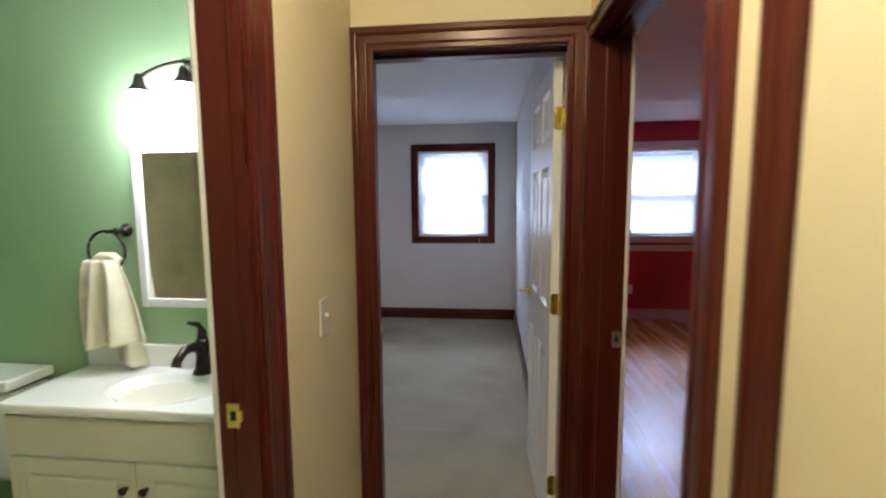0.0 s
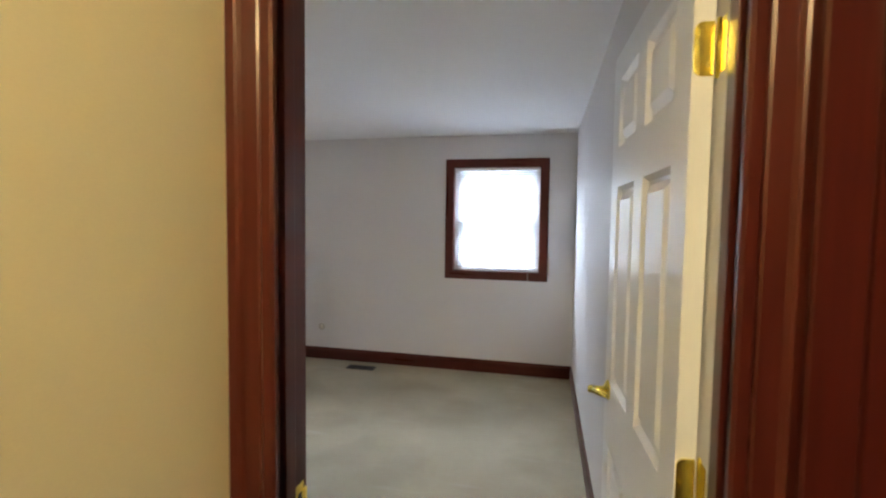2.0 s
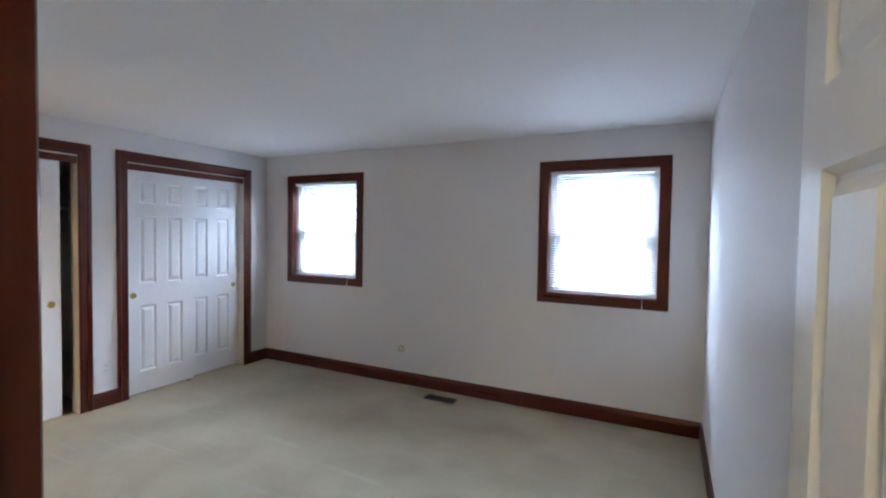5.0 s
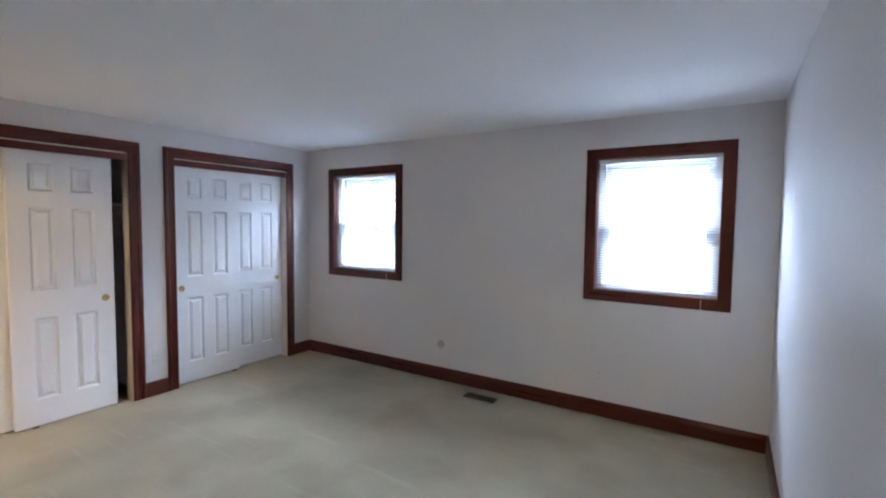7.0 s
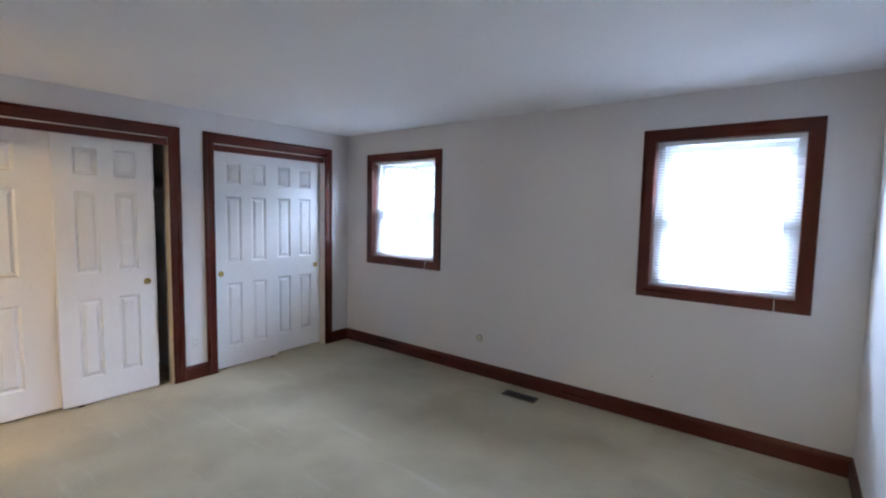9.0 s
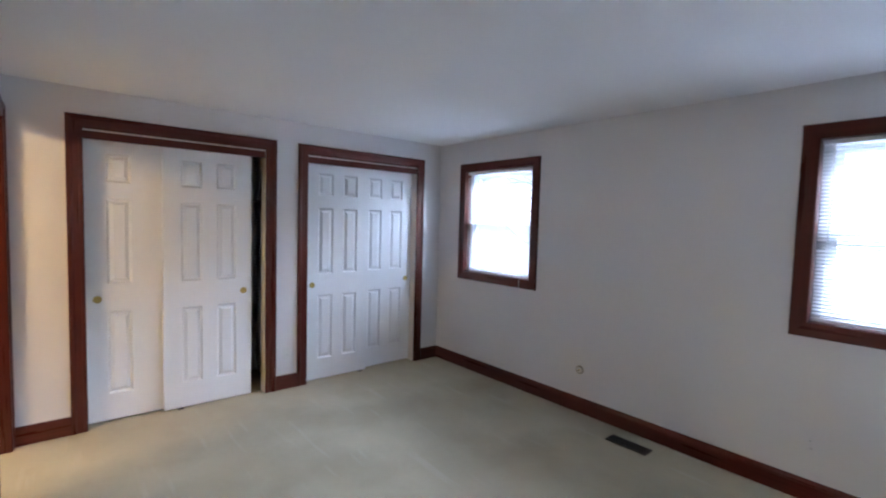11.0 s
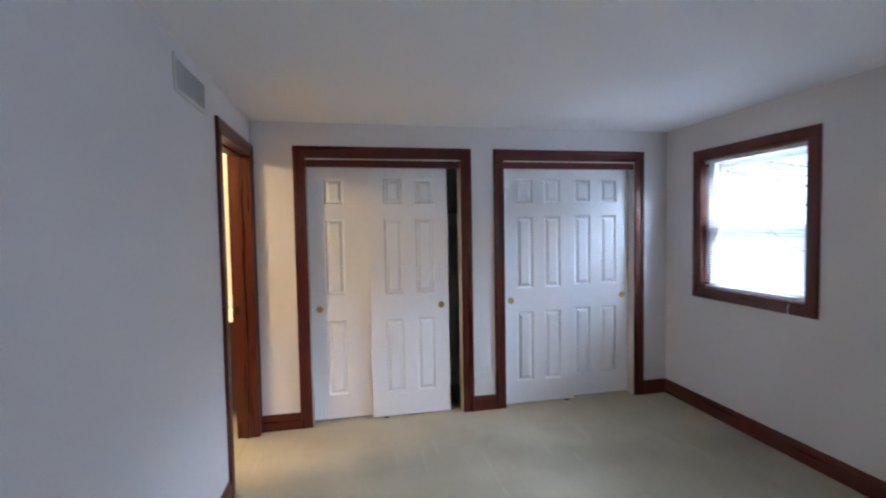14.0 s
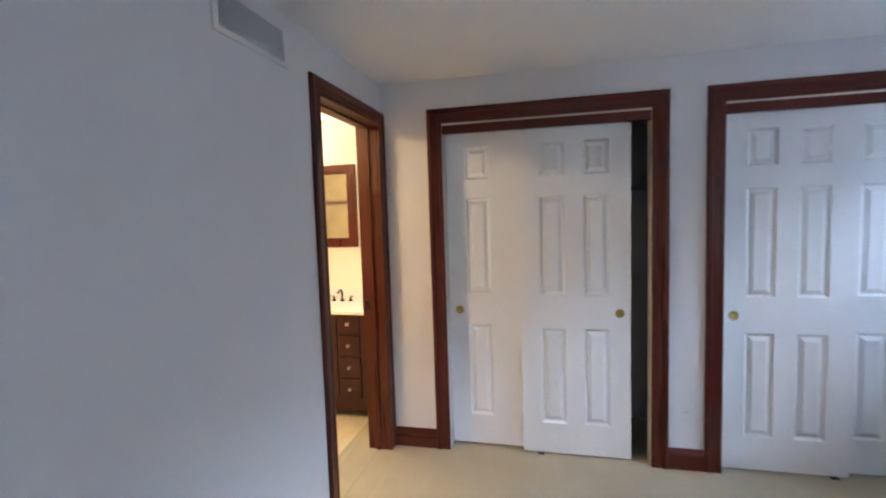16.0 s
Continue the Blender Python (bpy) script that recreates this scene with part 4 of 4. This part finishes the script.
for s in (-1, 1):
    hd = smooth(part("handle", lathe([(.022, 0), (.020, .012), (.010, .03), (.010, .055), (.001, .058)], 16, (0, s * .10, 0)), bronze, f2))
    smooth(part("lever", tube([(0, s * .10, .052), (.02, s * .125, .060), (.03, s * .145, .058)], .005, 8), bronze, hd))
m2 = ground_of("bath_mirror", (BWX, 1.30, 1.324), "wall mirror in a cherry wood frame", "mirror")
m2.rotation_euler.z = radians(90)
part("mirror_glass", box(-.24, -.012, .05, .24, -.003, .67, 0), mirror, m2)
for q in ((-.285, 0, -.205, .716), (.205, 0, .285, .716), (-.205, 0, .205, .08), (-.205, .636, .205, .716)):
    part("frame", box(q[0], -.034, q[1], q[2], -.002, q[3], .006), wood_z, m2)
b2 = ground_of("bath_light", (BWX, .72, 2.15), "lit three-globe bath light bar", "wall lamp")
part("bar", box(0.001, -.30, -.03, .030, .30, .03, .006), bronze, b2)
for s in (-.20, 0, .20):
    smooth(part("globe", lathe([(.001, -.055), (.03, -.047), (.052, -.018), (.055, 0), (.052, .018), (.03, .047), (.001, .055)], 20, (.10, s, 0)), lamp_bath, b2, "lit round globe"))
    smooth(part("stem", tube([(.028, s, 0), (.05, s, 0)], .012, 10), bronze, b2))

cl = ground_of("bath_ceiling_lamp", (-3.55, 1.10, H), "lit round ceiling lamp in the cream bath", "ceiling lamp")
smooth(part("canopy", lathe([(.16, 0), (.16, -.018), (.15, -.024), (.001, -.024)], 28), brass, cl))
smooth(part("bowl", lathe([(.148, -.024), (.140, -.060), (.110, -.092), (.060, -.110), (.001, -.115)], 28), lamp_bath2, cl, "lit frosted bowl"))

# ---- outside ----
tagged(part("ground", box(-60, 5.95, -.9, 60, 120, -.6), lawn), "winter lawn outside the house", "ground", kind="structure")

tree = ground_of("bare_tree", (-5.2, 6.25, -.6), "bare winter tree with thin twigs near the window", "tree")
trng = random.Random(11)
smooth(part("trunk", tube([(0, 0, 0), (.02, .01, .9), (.05, 0, 1.9), (.02, .02, 2.8), (.08, .0, 3.8)], [.085, .075, .06, .045, .02], 10), bark, tree))
twigs = bmesh.new()


def limb(p, d, length, radius, depth):
    pts = [p]
    for _ in range(4):
        d = (d + Vector((trng.uniform(-.25, .25), trng.uniform(-.08, .08), trng.uniform(-.22, .22)))).normalized()
        q = pts[-1] + d * length / 4
        q.y = max(-.12, min(.12, q.y))
        pts.append(q)
    tube(pts, [radius * (1 - .16 * i) for i in range(5)], 5, twigs)
    if depth:
        for i in (1, 2, 3, 4):
            side = Vector((trng.uniform(.1, 1), trng.uniform(-.2, .2), trng.uniform(-.9, .6)))
            limb(pts[i].copy(), (d + side).normalized(), length * .55, radius * .5, depth - 1)


for z0, dz in ((2.3, .25), (2.7, .05), (3.0, -.25), (2.55, -.05)):
    limb(Vector((.04, 0, z0)), Vector((1, 0, dz)), 1.5, .016, 2)
part("crown", twigs, bark, tree)

# ---- tiles and planks ----
bath_floor = ground_of("floor_bath", (0, 0, 0), "beige ceramic tile floor with grout lines", "floor", kind="structure")
part("grout_bed", box(-5.62, -.6, -.05, -2.85, 2.03, -.006), grout, bath_floor)
_tm = None
ty = -.59
while ty < 1.75:
    tx = -5.61
    while tx < -3.1:
        if _tm is None:
            tl = part("tile", box(0, 0, -.012, .299, .299, 0, .002), tile_beige, bath_floor)
            _tm = tl.data
        else:
            tl = new("tile", _tm)
            tl.parent = bath_floor
        tl.location = (tx, ty, -.001)
        tx += .304
    ty += .304
part("carpet_edge", box(BX0, 1.996, -.05, BX1, 2.062, .003, .002), carpet, bath_floor)

shower = ground_of("shower_tiles", (0, 0, 0), "tan tiled wall opposite the bathroom mirror", "wall", kind="structure")
_tm = None
for r in range(8):
    for c in range(5):
        if _tm is None:
            tl = part("tile", box(0, 0, 0, .010, .296, .296, .002), tile_wall_tan, shower)
            _tm = tl.data
        else:
            tl = new("tile", _tm)
            tl.parent = shower
        tl.location = (-2.752, -.90 + c * .302, .01 + r * .302)

shower2 = ground_of("bath_shower_tiles", (0, 0, 0), "tan tiled wall with a darker mosaic band", "wall", kind="structure")
_tm = None
for r_ in range(8):
    for c in range(8):
        if _tm is None:
            tl = part("tile", box(-.010, 0, 0, 0, .312, .290, .002), tile_wall_tan, shower2)
            _tm = tl.data
        else:
            tl = new("tile", _tm)
            tl.parent = shower2
        tl.location = (-2.938, -.58 + c * .318, .01 + r_ * .294 + (.07 if r_ > 5 else 0))
part("mosaic_band", box(-2.947, -.58, 1.785, -2.938, 1.96, 1.828, .002), wood_y, shower2, "dark mosaic band")

red_floor = ground_of("floor_red_room", (0, 0, 0), "polished orange oak strip floor", "floor", kind="structure")
part("underlay", box(RED_X, -1.5, -.05, RED_E, Y_R, -.008), oak, red_floor)
part("threshold", box(HX1 + .002, RY0, -.05, RED_X, RY1, .002, .002), wood_y, red_floor)
rng = random.Random(5)
lengths = {}
px = RED_X + .002
PWID = .083
while px < RED_E - .01:
    wd = min(PWID, RED_E - px)
    py = 1.2 - rng.random() * .8
    while py < Y_R - .01:
        ln_ = round(rng.choice((.9, 1.2, 1.5, 1.8, 2.1)), 2)
        ln_ = min(ln_, round(Y_R - .002 - py, 3))
        if ln_ < .05:
            break
        key = (round(wd, 4), ln_)
        if key not in lengths:
            pl = part("plank", box(0, 0, -.012, wd - .0003, ln_ - .0003, 0, .0003), oak, red_floor)
            lengths[key] = pl.data
        else:
            pl = new("plank", lengths[key])
            pl.parent = red_floor
        pl.location = (px, py, -.0002 * rng.random())
        py += ln_
    px += PWID
part("plank_border", box(RED_X, -1.5, -.02, RED_E, .40, -.002), oak, red_floor)
